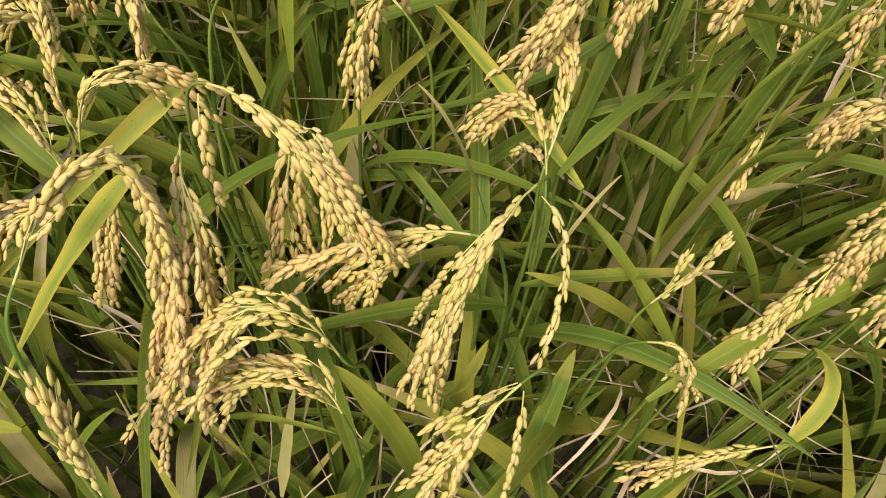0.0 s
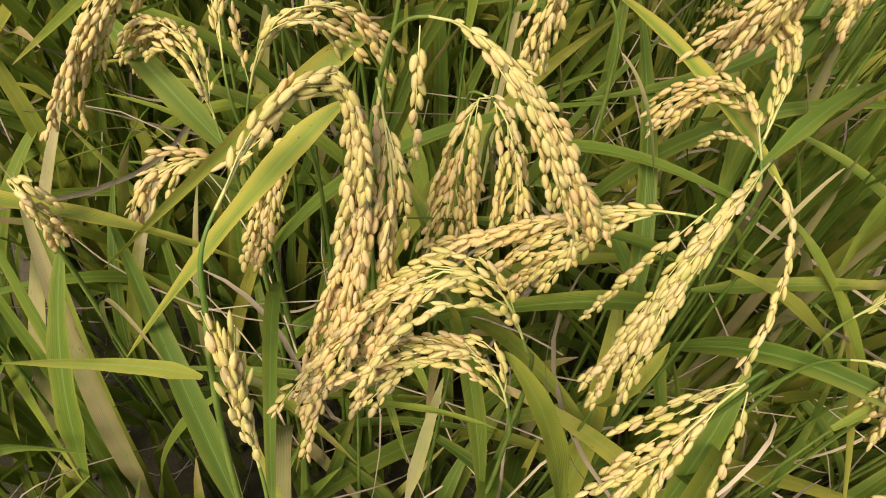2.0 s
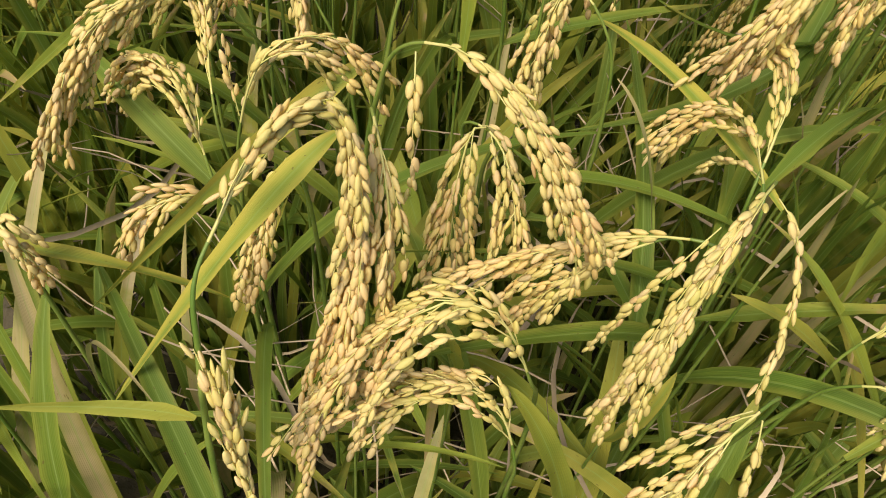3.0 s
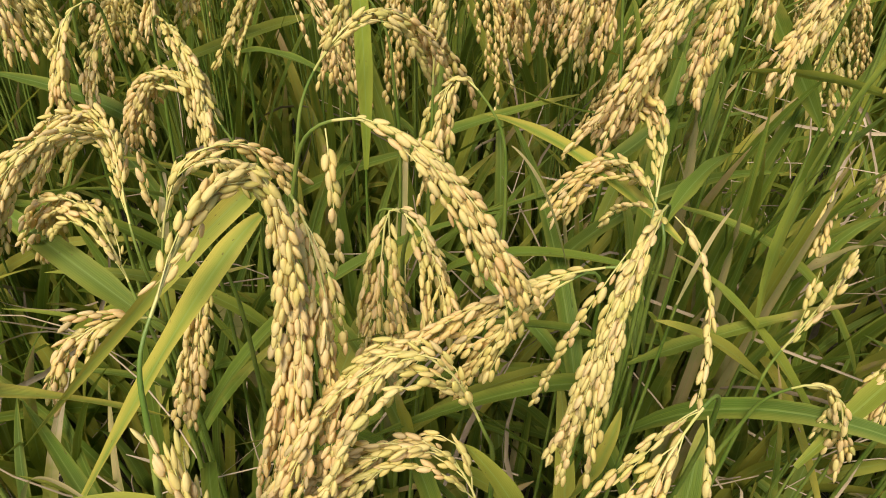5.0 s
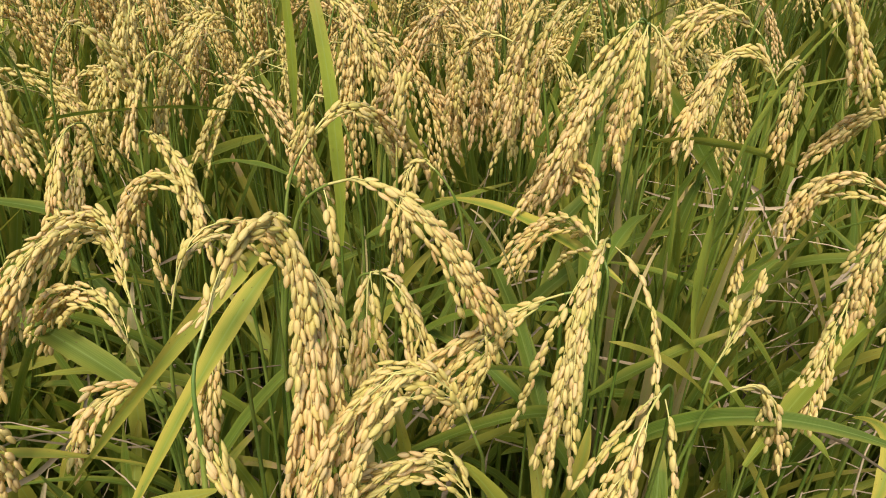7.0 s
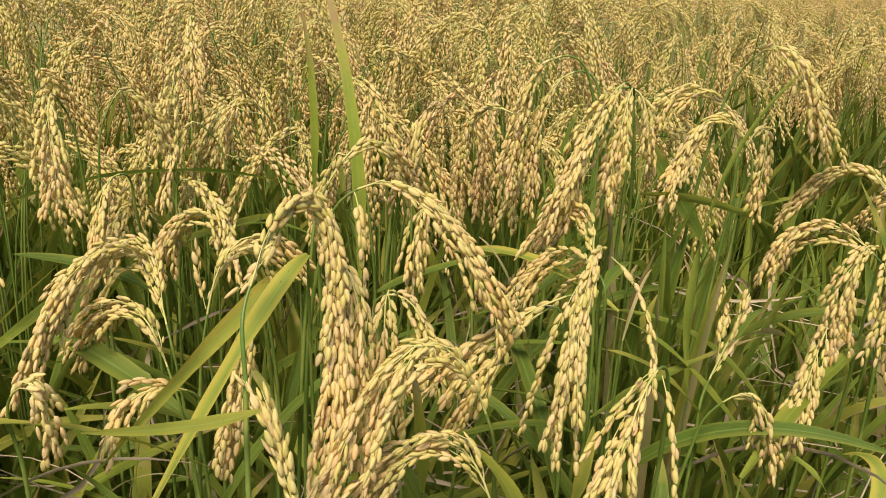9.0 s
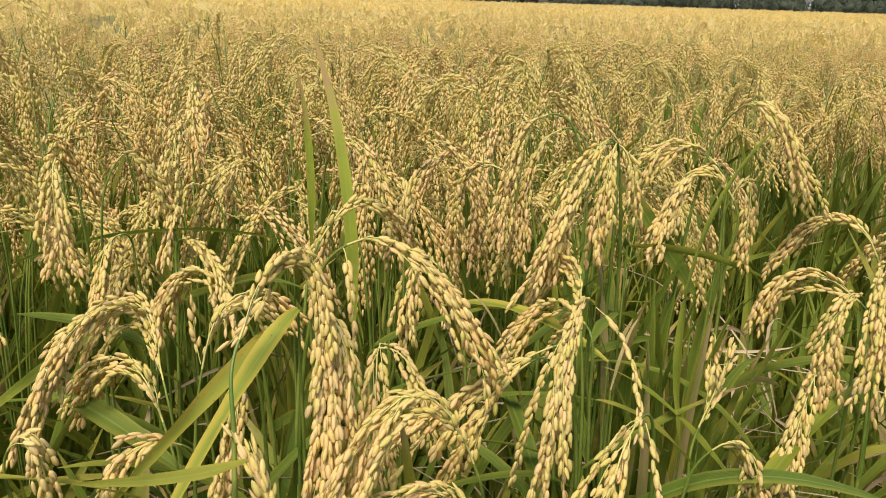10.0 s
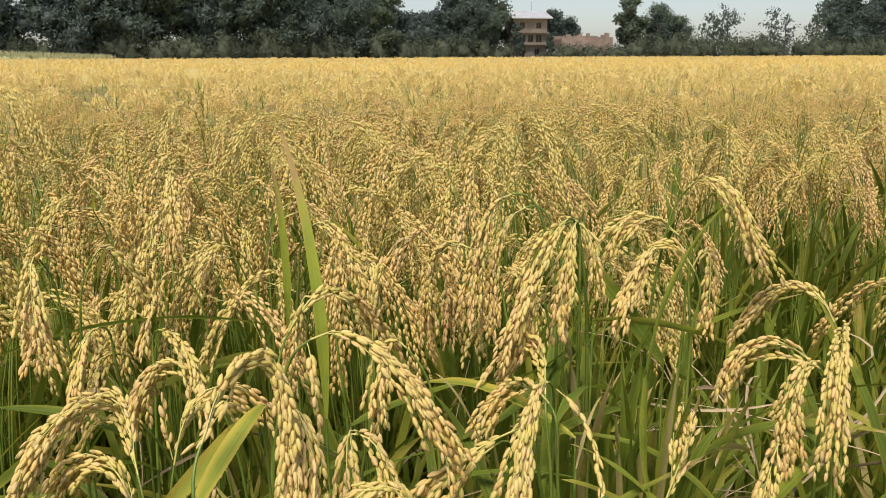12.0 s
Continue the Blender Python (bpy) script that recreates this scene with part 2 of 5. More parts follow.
def blade(base, mid, tip, width, roll=0.0, twist=0.0, n=16, k=0, fold=0.25, wave=0.0, cols=5):
    """A grass blade along a parabola, folded along its midrib, as a chunk with UV."""
    p = arc(base, mid, tip, n)
    tg = tangents(p)
    up = np.array([0.0, 0.0, 1.0])
    s = np.cross(tg, up)
    flat = np.linalg.norm(s, axis=1) < 0.15
    s[flat] = np.array([1.0, 0.0, 0.0])
    s /= np.linalg.norm(s, axis=1)[:, None]
    w = np.cross(s, tg)
    u = np.linspace(0, 1, n)
    ang = np.radians(roll + twist * u)[:, None]
    s, w = s * np.cos(ang) + w * np.sin(ang), w * np.cos(ang) - s * np.sin(ang)
    half = 0.5 * width * np.minimum(1.0, 0.22 + u / 0.30) * np.clip(1 - u ** 2.6, 0, 1) ** 0.75 + 0.0003
    c = np.linspace(-1, 1, cols)
    v = p[:, None, :] + (half[:, None] * c[None, :])[:, :, None] * s[:, None, :]
    lift = half[:, None] * fold * np.abs(c)[None, :] + wave * np.sin(u * 21.0)[:, None] * c[None, :] * half[:, None]
    v = v + lift[:, :, None] * w[:, None, :]
    i, j = np.meshgrid(np.arange(n - 1), np.arange(cols - 1), indexing="ij")
    f = np.stack([i * cols + j, i * cols + j + 1, (i + 1) * cols + j + 1, (i + 1) * cols + j], -1).reshape(-1, 4)
    uv = np.stack(np.broadcast_arrays((c * 0.5 + 0.5)[None, :], u[:, None]), -1).reshape(-1, 2)
    return v.reshape(-1, 3), f, k, uv


def grain_shape(sides, rings, length=1.0, bend=0.0, plump=1.0):
    """A husked grain along +z, its base at the origin: ridged, flattened and drawn to a point."""
    v, f = [(0, 0, 0)], []
    for i in range(rings):
        u = (i + 0.75) / (rings + 0.45)
        r = math.sin(math.pi * u ** 0.86) ** 0.62
        for j in range(sides):
            a = 2 * math.pi * j / sides
            ridge = 1.0 + 0.10 * math.cos(2 * a)
            v.append((0.184 * plump * r * math.cos(a) * ridge + bend * u * u, 0.142 * plump * r * math.sin(a), u * length))
    v.append((bend, 0, length))
    top = len(v) - 1
    tri, quad = [], []
    for j in range(sides):
        j2 = (j + 1) % sides
        tri.append((0, 1 + j2, 1 + j))
        tri.append((top, 1 + (rings - 1) * sides + j, 1 + (rings - 1) * sides + j2))
        for i in range(rings - 1):
            o = 1 + i * sides
            quad += [(o + j, o + j2, o + sides + j2), (o + j, o + sides + j2, o + sides + j)]
    return np.array(v, float), np.array(tri + quad, int)


def frames_along(d, spin):
    """Rotation matrices (n x 3 x 3) whose z axes lie along d."""
    d = d / np.maximum(1e-9, np.linalg.norm(d, axis=1))[:, None]
    ref = np.where(np.abs(d[:, 2:3]) < 0.9, np.array([[0, 0, 1.0]]), np.array([[1.0, 0, 0]]))
    x = np.cross(ref, d)
    x /= np.linalg.norm(x, axis=1)[:, None]
    y = np.cross(d, x)
    c, s = np.cos(spin)[:, None], np.sin(spin)[:, None]
    return np.stack([x * c + y * s, y * c - x * s, d], -1)


def scatter(template, places, rot, size, k, uv=False):
    """Many copies of one small mesh as one chunk."""
    v, f = template
    out = np.einsum("nij,vj->nvi", rot, v) * np.asarray(size)[:, None, None] + places[:, None, :]
    faces = f[None] + (np.arange(len(places)) * len(v))[:, None, None]
    return out.reshape(-1, 3), faces.reshape(-1, f.shape[1]), k, None


# ---- the shape of a panicle ----
def panicle_shape(rng, line, branches=10, spread=0.014, droop=0.10, gap=0.0056, extra=(), ruffle=0.004, splay=1.0):
    """Stalks (point lists with radii) and grains (places, directions) of a drooping panicle."""
    n = 40
    ax = bowed(line, n)
    tg = tangents(ax)
    L = float(np.linalg.norm(np.diff(ax, axis=0), axis=1).sum())
    tail = ax[-1] + tg[-1] * np.linspace(0, 0.5 * L, n)[1:, None]
    line = np.concatenate([ax, tail])
    step = L / (n - 1)
    s = np.concatenate([[0], np.cumsum(np.linalg.norm(np.diff(line, axis=0), axis=1))])

    def along(x):
        return np.stack([np.interp(x, s, line[:, i]) for i in range(3)], -1)
    stalks = [(along(np.linspace(0, 0.93 * L, 12)), 0.0009, 0.00035)]
    places, ways, depth = [], [], []

    def bear(path, first, side0, at):
        seg = np.linalg.norm(np.diff(path, axis=0), axis=1)
        cum = np.concatenate([[0], np.cumsum(seg)])
        total = cum[-1]
        count = max(2, int((total - first) / gap))
        flat = unit(side0 + rng.normal(0, 0.6, 3))
        for g in range(count):
            x = first + (g + rng.random() * 0.9) * gap
            if rng.random() < 0.05:
                continue
            p = np.array([np.interp(x, cum, path[:, i]) for i in range(3)])
            q = np.array([np.interp(min(total, x + 0.004), cum, path[:, i]) for i in range(3)])
            w = unit(q - p + 1e-7)
            side = unit(np.cross(w, flat) + rng.normal(0, 0.35, 3)) * (1 if g % 2 else -1)
            places.append(p + side * 0.0012)
            ways.append(unit(w + side * splay * rng.uniform(0.03, 0.27) + rng.normal(0, 0.08 * splay, 3)))
            depth.append(at)

    az = rng.uniform(0, 6.28)
    for i in range(branches):
        s0 = L * (0.02 + 0.74 * (i / branches) ** 0.95)
        lb = min((0.48 * (L - s0) + 0.20 * L) * rng.uniform(0.75, 1.15), 1.03 * L - s0)
        az += 2.4 + rng.uniform(-0.5, 0.5)
        u = np.linspace(0, 1, 9)
        hang = 3.4 * droop * rng.uniform(0.4, 1.5)
        path = along(s0 + u * lb)
        t0 = np.stack([np.interp(s0, s[:n], tg[:, k]) for k in range(3)])
        a = unit(np.cross(t0, (0.2, 0.1, 1.0)) + 1e-6)
        b = np.cross(t0, a)
        rad = a * math.cos(az) + b * math.sin(az)
        path = path + rad * (spread * rng.uniform(0.55, 1.15) * u ** 0.75)[:, None]
        path = path + rng.normal(0, ruffle, 3) * (u ** 1.5)[:, None]
        seg = np.diff(path, axis=0)
        ln = np.linalg.norm(seg, axis=1)[:, None]
        seg = seg / ln + np.array([0, 0, -1.0]) * (hang * u[1:] ** 1.3)[:, None]
        seg *= ln / np.linalg.norm(seg, axis=1)[:, None]
        path = np.concatenate([path[:1], path[0] + np.cumsum(seg, axis=0)])
        stalks.append((path, 0.00045, 0.00024))
        bear(path, 0.08 * lb, rad, s0 / L)
    bear(along(np.linspace(0.70 * L, 1.0 * L, 8)), 0.0, np.array([0.3, 0.2, 1.0]), 1.0)
    for p0, pm, p1 in extra:
        path = arc(p0, pm, p1, 10)
        stalks.append((path, 0.0005, 0.0002))
        bear(path, 0.006, np.array([0.4, -0.3, 0.8]), 0.3)
    return stalks, np.array(places), np.array(ways), np.array(depth)


GRAINS = [grain_shape(6, 4, 1.0, 0.03, 0.98), grain_shape(6, 4, 1.06, -0.06, 0.82), grain_shape(6, 4, 0.95, 0.02, 1.08)]
GRAIN_MESH = {tone: [mesh_of("grain", [(v, f, 0, None)], [GRAIN_MAT[tone]]) for v, f in GRAINS] for tone in TONES}
GRAIN_MID = grain_shape(4, 2, 1.0, 0.02, 1.10)
GRAIN_FAR = grain_shape(3, 1, 1.0, 0.0, 1.35)
GRAIN_FLECK = (np.array([(0, 0, 0), (0.24, 0.07, 0.5), (0, -0.03, 1.0), (-0.24, 0.07, 0.5)]), np.array([(0, 1, 2), (0, 2, 3)]))


def part(name, me, parent, label="", matrix=None):
    ob = new(name, me)
    ob.parent = parent
    if matrix is not None:
        ob.matrix_basis = matrix
    if label:
        ob["label"] = label
    return ob


def root_at(name, x, y, label, category, group):
    ob = new(name)
    ob.location = (x, y, 0)
    ob.empty_display_size = 0.05
    return tagged(ob, label, category, group)


def shifted(chunk, by):
    return (chunk[0] - np.asarray(by), *chunk[1:])


PLANTS = "rice plants at the field's edge"


def rice_plant(seed, foot, panicle=None, tone="ripe", branches=10, spread=0.014, droop=0.10, extra=(), lean=None,
               blades=(), wild=1, label="", size=0.0102, gap=0.0043, before=0.10, joined=False, ruffle=0.004):
    """A tiller with its culm, one panicle that bears single grains, and its blades.
    panicle: neck, one or more middles and tip in the world; blades: (base, mid, tip, width, roll, twist, material)."""
    rng = np.random.default_rng(seed)
    fx, fy = foot
    o = np.array([fx, fy, 0.0])
    plant = root_at("rice_plant", fx, fy, label or "ripe rice plant with a drooping golden panicle rooted in mud", "rice plant", PLANTS)
    if panicle:
        line = [np.asarray(p, float) for p in panicle]
        neck = line[0]
        d = unit(bowed(line, 40)[1] - neck)
        pre = np.asarray(lean, float) if lean is not None else neck - d * 0.4 * before - np.array([0, 0, 0.06])
        way = unit(unit(neck - pre) + unit(pre - np.array([fx, fy, 0.35 * pre[2]])))
        k = 0.42 * float(np.linalg.norm(neck - pre))
        culm = np.concatenate([cubic((fx, fy, -0.02), (fx, fy, 0.45 * neck[2]), pre - way * 0.12, pre, 17),
                               cubic(pre, pre + way * k, neck - d * k, neck, 10)[1:]])
        top = neck
    else:
        b0 = np.asarray(blades[0][0], float)
        culm = cubic((fx, fy, -0.02), (fx, fy, 0.4 * b0[2]), b0 - np.array([0, 0, 0.12]), b0, 16)
    part("culm", mesh_of("culm", [shifted(tube(culm, 0.0026, 0.0009, 6, 0), o)], [CULM]), plant)
    if panicle:
        stalks, places, ways, depth = panicle_shape(rng, line, branches, spread, droop, gap, extra, ruffle)
        luck = rng.random(len(depth))
        tones = np.where(luck < np.where(depth < 0.28, 0.8, 0.16), "green", np.where(luck > 0.96, "grey", np.where(luck > 0.72, "ripe" if tone == "rosy" else "rosy", tone)))
        rot = frames_along(ways, rng.uniform(0, 6.28, len(ways)))
        sizes = size * np.where(rng.random(len(ways)) < 0.12, rng.uniform(0.6, 0.8, len(ways)), rng.uniform(0.84, 1.12, len(ways)))
        stems = [shifted(tube(p, r0, r1, 4, 0), o) for p, r0, r1 in stalks]
        mats = [TWIG]
        if joined:
            for tn in sorted(set(tones)):
                s = tones == tn
                stems.append(shifted(scatter(GRAINS[0], places[s], rot[s], sizes[s], len(mats)), o))
                mats.append(GRAIN_JOINED[str(tn)])
        stem = part("panicle", mesh_of("panicle", stems, mats), plant,
                    {"ripe": "golden ripe panicle", "green": "yellow-green ripening panicle", "rosy": "tan pinkish panicle", "grey": "weathered greyish panicle"}[tone])
        if not joined:
            for p, m3, k, tn in zip(places, rot, sizes, tones):
                m = Matrix([list(m3[i] * k) + [p[i] - o[i]] for i in range(3)] + [[0, 0, 0, 1]])
                part("grain", GRAIN_MESH[str(tn)][rng.integers(3)], stem, matrix=m)
    for base, mid, tip, width, roll, twist, mat in blades:
        part("leaf", mesh_of("leaf", [shifted(blade(base, mid, tip, width, roll, twist, 22, wave=0.12), o)], [mat]), plant)
    for _ in range(wild):
        h = rng.uniform(0.28, 0.5)
        i = int(26 * h / 0.9) if panicle else 5
        b = culm[min(i, len(culm) - 1)]
        a = rng.uniform(0, 6.28)
        reach = rng.uniform(0.14, 0.30)
        tipz = min(0.74, b[2] + rng.uniform(0.08, 0.26))
        m = b + np.array([math.cos(a) * reach * 0.4, math.sin(a) * reach * 0.4, (tipz - b[2]) * 0.85])
        e = b + np.array([math.cos(a) * reach, math.sin(a) * reach, tipz - b[2]])
        part("leaf", mesh_of("leaf", [shifted(blade(b, m, e, rng.uniform(0.012, 0.018), 0, rng.uniform(-70, 70), 16), o)], [LEAF]), plant)
    return plant


# ---- ground ----
def ground_sheet():
    rng = np.random.default_rng(3)
    xs = np.concatenate([np.linspace(-900, -3, 24), np.linspace(-2.8, 2.8, 57), np.linspace(3, 900, 24)])
    ys = np.concatenate([np.linspace(-900, -2, 24), np.linspace(-1.8, 3.4, 53), np.linspace(3.6, 1500, 26)])
    X, Y = np.meshgrid(xs, ys, indexing="ij")
    near = (np.abs(X) < 2.9) & (Y > -1.9) & (Y < 3.5)
    Z = np.where(near, rng.normal(0, 0.006, X.shape), 0.0)
    v = np.stack([X, Y, Z], -1).reshape(-1, 3)
    n, m = X.shape
    i, j = np.meshgrid(np.arange(n - 1), np.arange(m - 1), indexing="ij")
    f = np.stack([i * m + j, (i + 1) * m + j, (i + 1) * m + j + 1, i * m + j + 1], -1).reshape(-1, 4)
    tagged(new("ground", mesh_of("ground", [(v, f, 0, None)], [MUD])), "dark damp mud of the rice field", "ground", kind="structure")


ground_sheet()


# ---- rice plants before the camera ----
Y, D, G = LEAF_YELLOW, LEAF_DRY, LEAF

# the arching panicle and the thick hanging one beside it
rice_plant(1, (-0.12, 0.36), ((-0.092, 0.277, 0.905), (-0.043, 0.250, 0.900), (0.010, 0.232, 0.812)), "ripe", 11, 0.0095, 0.06,
           lean=(-0.118, 0.295, 0.84), extra=[((-0.095, 0.270, 0.905), (-0.092, 0.252, 0.885), (-0.090, 0.245, 0.835))])
rice_plant(2, (-0.15, 0.07), ((-0.158, 0.165, 0.887), (-0.143, 0.199, 0.913), (-0.119, 0.222, 0.914), (-0.108, 0.208, 0.845), (-0.119, 0.166, 0.756)), "rosy", 18, 0.012, 0.09, ruffle=0.007,
           lean=(-0.161, 0.138, 0.84), extra=[((-0.140, 0.202, 0.910), (-0.150, 0.205, 0.888), (-0.168, 0.200, 0.868))], blades=[((-0.152, 0.110, 0.846), (-0.186, 0.112, 0.838), (-0.232, 0.100, 0.846), 0.0068, 10, 60, G)])
rice_plant(52, (-0.10, 0.33), ((-0.113, 0.268, 0.862), (-0.104, 0.240, 0.868), (-0.096, 0.220, 0.845), (-0.092, 0.202, 0.785)), "ripe", 9, 0.012, 0.08, ruffle=0.006,
           lean=(-0.116, 0.29, 0.80), wild=0)
rice_plant(3, (0.00, 0.22), ((-0.018, 0.186, 0.785), (-0.070, 0.186, 0.832), (-0.135, 0.150, 0.715)), "rosy", 17, 0.022, 0.16, ruffle=0.012,
           lean=(-0.005, 0.20, 0.73))
rice_plant(4, (-0.01, 0.17), ((-0.016, 0.168, 0.733), (-0.055, 0.180, 0.772), (-0.118, 0.165, 0.715)), "grey", 16, 0.020, 0.12, ruffle=0.010, lean=(-0.008, 0.168, 0.66))
rice_plant(5, (0.10, 0.34), ((0.082, 0.266, 0.862), (0.048, 0.208, 0.858), (0.026, 0.170, 0.752)), "green", 14, 0.0095, 0.03,
           lean=(0.098, 0.30, 0.80),
           extra=[((0.086, 0.262, 0.858), (0.106, 0.238, 0.828), (0.097, 0.193, 0.788)), ((0.060, 0.245, 0.850), (0.036, 0.226, 0.815), (0.022, 0.232, 0.735))])
rice_plant(6, (0.11, 0.24), ((0.083, 0.166, 0.822), (0.060, 0.142, 0.806), (0.034, 0.112, 0.755)), "green", 12, 0.013, 0.15,
           lean=(0.108, 0.19, 0.77), extra=[((0.082, 0.168, 0.818), (0.058, 0.160, 0.800), (0.034, 0.148, 0.772)), ((0.085, 0.163, 0.82), (0.086, 0.14, 0.79), (0.085, 0.12, 0.745))])
rice_plant(7, (0.10, 0.30), ((0.050, 0.246, 0.836), (-0.004, 0.256, 0.802), (-0.074, 0.240, 0.760)), "ripe", 9, 0.009, 0.12, lean=(0.075, 0.26, 0.78))
rice_plant(8, (0.07, 0.29), ((0.036, 0.252, 0.822), (0.002, 0.245, 0.790), (-0.028, 0.246, 0.728)), "ripe", 9, 0.012, 0.15, lean=(0.06, 0.262, 0.76))
rice_plant(9, (0.12, 0.31), ((0.093, 0.296, 0.830), (0.080, 0.360, 0.818), (0.040, 0.362, 0.780)), "ripe", 9, 0.02, 0.30, lean=(0.10, 0.29, 0.76))
rice_plant(10, (0.10, 0.28), ((0.094, 0.310, 0.832), (0.101, 0.376, 0.856), (0.066, 0.402, 0.815)), "rosy", 9, 0.011, 0.20, lean=(0.096, 0.295, 0.76))
rice_plant(11, (0.19, 0.47), ((0.150, 0.425, 0.952), (0.112, 0.390, 0.922), (0.080, 0.378, 0.835)), "rosy", 16, 0.017, 0.06, lean=(0.175, 0.445, 0.90), joined=True)
rice_plant(12, (0.17, 0.46), ((0.158, 0.425, 0.948), (0.143, 0.402, 0.922), (0.134, 0.394, 0.845)), "rosy", 14, 0.016, 0.08, lean=(0.17, 0.44, 0.88), joined=True)
rice_plant(13, (0.16, 0.49), ((0.165, 0.440, 0.945), (0.176, 0.430, 0.928), (0.182, 0.424, 0.880)), "ripe", 7, 0.012, 0.12, lean=(0.16, 0.46, 0.88), joined=True)
rice_plant(14, (-0.22, 0.31), ((-0.196, 0.302, 0.805), (-0.166, 0.322, 0.856), (-0.112, 0.345, 0.812)), "ripe", 6, 0.012, 0.22,
           lean=(-0.205, 0.305, 0.74), extra=[((-0.197, 0.304, 0.808), (-0.200, 0.308, 0.828), (-0.201, 0.310, 0.856))])
rice_plant(15, (-0.25, 0.48), ((-0.230, 0.490, 0.848), (-0.198, 0.432, 0.846), (-0.178, 0.385, 0.795)), "green", 11, 0.0112, 0.15, lean=(-0.24, 0.50, 0.78), joined=True)
rice_plant(16, (-0.15, 0.42), ((-0.178, 0.408, 0.812), (-0.222, 0.436, 0.836), (-0.256, 0.446, 0.772)), "rosy", 12, 0.0144, 0.25, lean=(-0.16, 0.41, 0.76), joined=True)
rice_plant(17, (-0.27, 0.54), ((-0.288, 0.508, 0.848), (-0.300, 0.478, 0.832), (-0.304, 0.452, 0.775)), "ripe", 10, 0.008, 0.08, lean=(-0.28, 0.53, 0.80), joined=True)
rice_plant(18, (-0.29, 0.62), ((-0.292, 0.592, 0.790), (-0.304, 0.550, 0.790), (-0.306, 0.512, 0.755)), "green", 5, 0.008, 0.1, joined=True)
rice_plant(19, (-0.21, 0.44), ((-0.238, 0.402, 0.795), (-0.284, 0.348, 0.830), (-0.330, 0.284, 0.745)), "ripe", 11, 0.0112, 0.20, lean=(-0.215, 0.43, 0.72), joined=True)
rice_plant(20, (-0.20, 0.28), ((-0.228, 0.312, 0.758), (-0.262, 0.346, 0.796), (-0.310, 0.368, 0.748)), "ripe", 14, 0.020, 0.22, lean=(-0.215, 0.30, 0.70))
rice_plant(51, (-0.20, 0.31), ((-0.212, 0.286, 0.753), (-0.242, 0.262, 0.764), (-0.262, 0.236, 0.737)), "rosy", 7, 0.009, 0.10, lean=(-0.206, 0.298, 0.70), wild=0,
           extra=[((-0.214, 0.285, 0.754), (-0.232, 0.276, 0.768), (-0.251, 0.265, 0.772))])
rice_plant(53, (-0.21, 0.33), ((-0.232, 0.348, 0.775), (-0.248, 0.390, 0.814), (-0.272, 0.400, 0.822), (-0.312, 0.352, 0.802)), "green", 13, 0.018, 0.22, lean=(-0.222, 0.338, 0.70))
rice_plant(54, (-0.15, 0.29), ((-0.156, 0.272, 0.812), (-0.166, 0.262, 0.806), (-0.186, 0.238, 0.715)), "rosy", 9, 0.012, 0.10, lean=(-0.152, 0.282, 0.75), wild=0)
rice_plant(55, (-0.30, 0.22), ((-0.300, 0.212, 0.800), (-0.282, 0.200, 0.812), (-0.276, 0.202, 0.764)), "rosy", 6, 0.009, 0.12, lean=(-0.302, 0.218, 0.74), wild=0)
rice_plant(21, (-0.06, 0.36), ((-0.058, 0.328, 0.806), (-0.068, 0.310, 0.795), (-0.066, 0.272, 0.715)), "ripe", 12, 0.02, 0.10, lean=(-0.055, 0.34, 0.75))
rice_plant(22, (-0.07, 0.38), ((-0.062, 0.335, 0.800), (-0.040, 0.310, 0.792), (-0.026, 0.272, 0.745)), "green", 10, 0.016, 0.2, lean=(-0.066, 0.35, 0.74))
rice_plant(23, (-0.14, 0.36), ((-0.108, 0.362, 0.882), (-0.062, 0.386, 0.908), (-0.008, 0.436, 0.825)), "rosy", 11, 0.0128, 0.28, lean=(-0.122, 0.352, 0.82), joined=True)
rice_plant(24, (-0.07, 0.52), ((-0.085, 0.500, 0.868), (-0.098, 0.505, 0.855), (-0.108, 0.515, 0.780)), "ripe", 10, 0.014, 0.12, joined=True)
rice_plant(25, (-0.23, 0.63), ((-0.226, 0.608, 0.872), (-0.244, 0.590, 0.862), (-0.262, 0.553, 0.795)), "ripe", 6, 0.010, 0.10, joined=True)
rice_plant(26, (-0.04, 0.39), ((-0.036, 0.402, 0.850), (-0.034, 0.406, 0.890), (-0.026, 0.412, 0.922)), "green", 5, 0.007, 0.0, joined=True)
rice_plant(27, (0.25, 0.47), ((0.278, 0.440, 0.975), (0.300, 0.404, 0.978), (0.338, 0.388, 0.895)), "green", 13, 0.0144, 0.22, lean=(0.262, 0.46, 0.90), wild=0, joined=True)
rice_plant(28, (0.33, 0.49), ((0.304, 0.505, 0.912), (0.258, 0.518, 0.932), (0.208, 0.510, 0.895)), "green", 11, 0.0144, 0.25, lean=(0.318, 0.50, 0.85), joined=True)
rice_plant(29, (0.30, 0.46), ((0.290, 0.440, 0.890), (0.250, 0.450, 0.916), (0.200, 0.428, 0.840)), "ripe", 13, 0.0128, 0.22, lean=(0.294, 0.445, 0.82), joined=True)
rice_plant(30, (0.28, 0.47), ((0.290, 0.445, 0.892), (0.305, 0.440, 0.905), (0.305, 0.435, 0.820)), "ripe", 6, 0.010, 0.10, lean=(0.288, 0.45, 0.83), joined=True)
rice_plant(31, (0.38, 0.31), ((0.356, 0.326, 0.826), (0.320, 0.376, 0.838), (0.290, 0.388, 0.775)), "ripe", 14, 0.016, 0.25, lean=(0.37, 0.315, 0.76), joined=True)
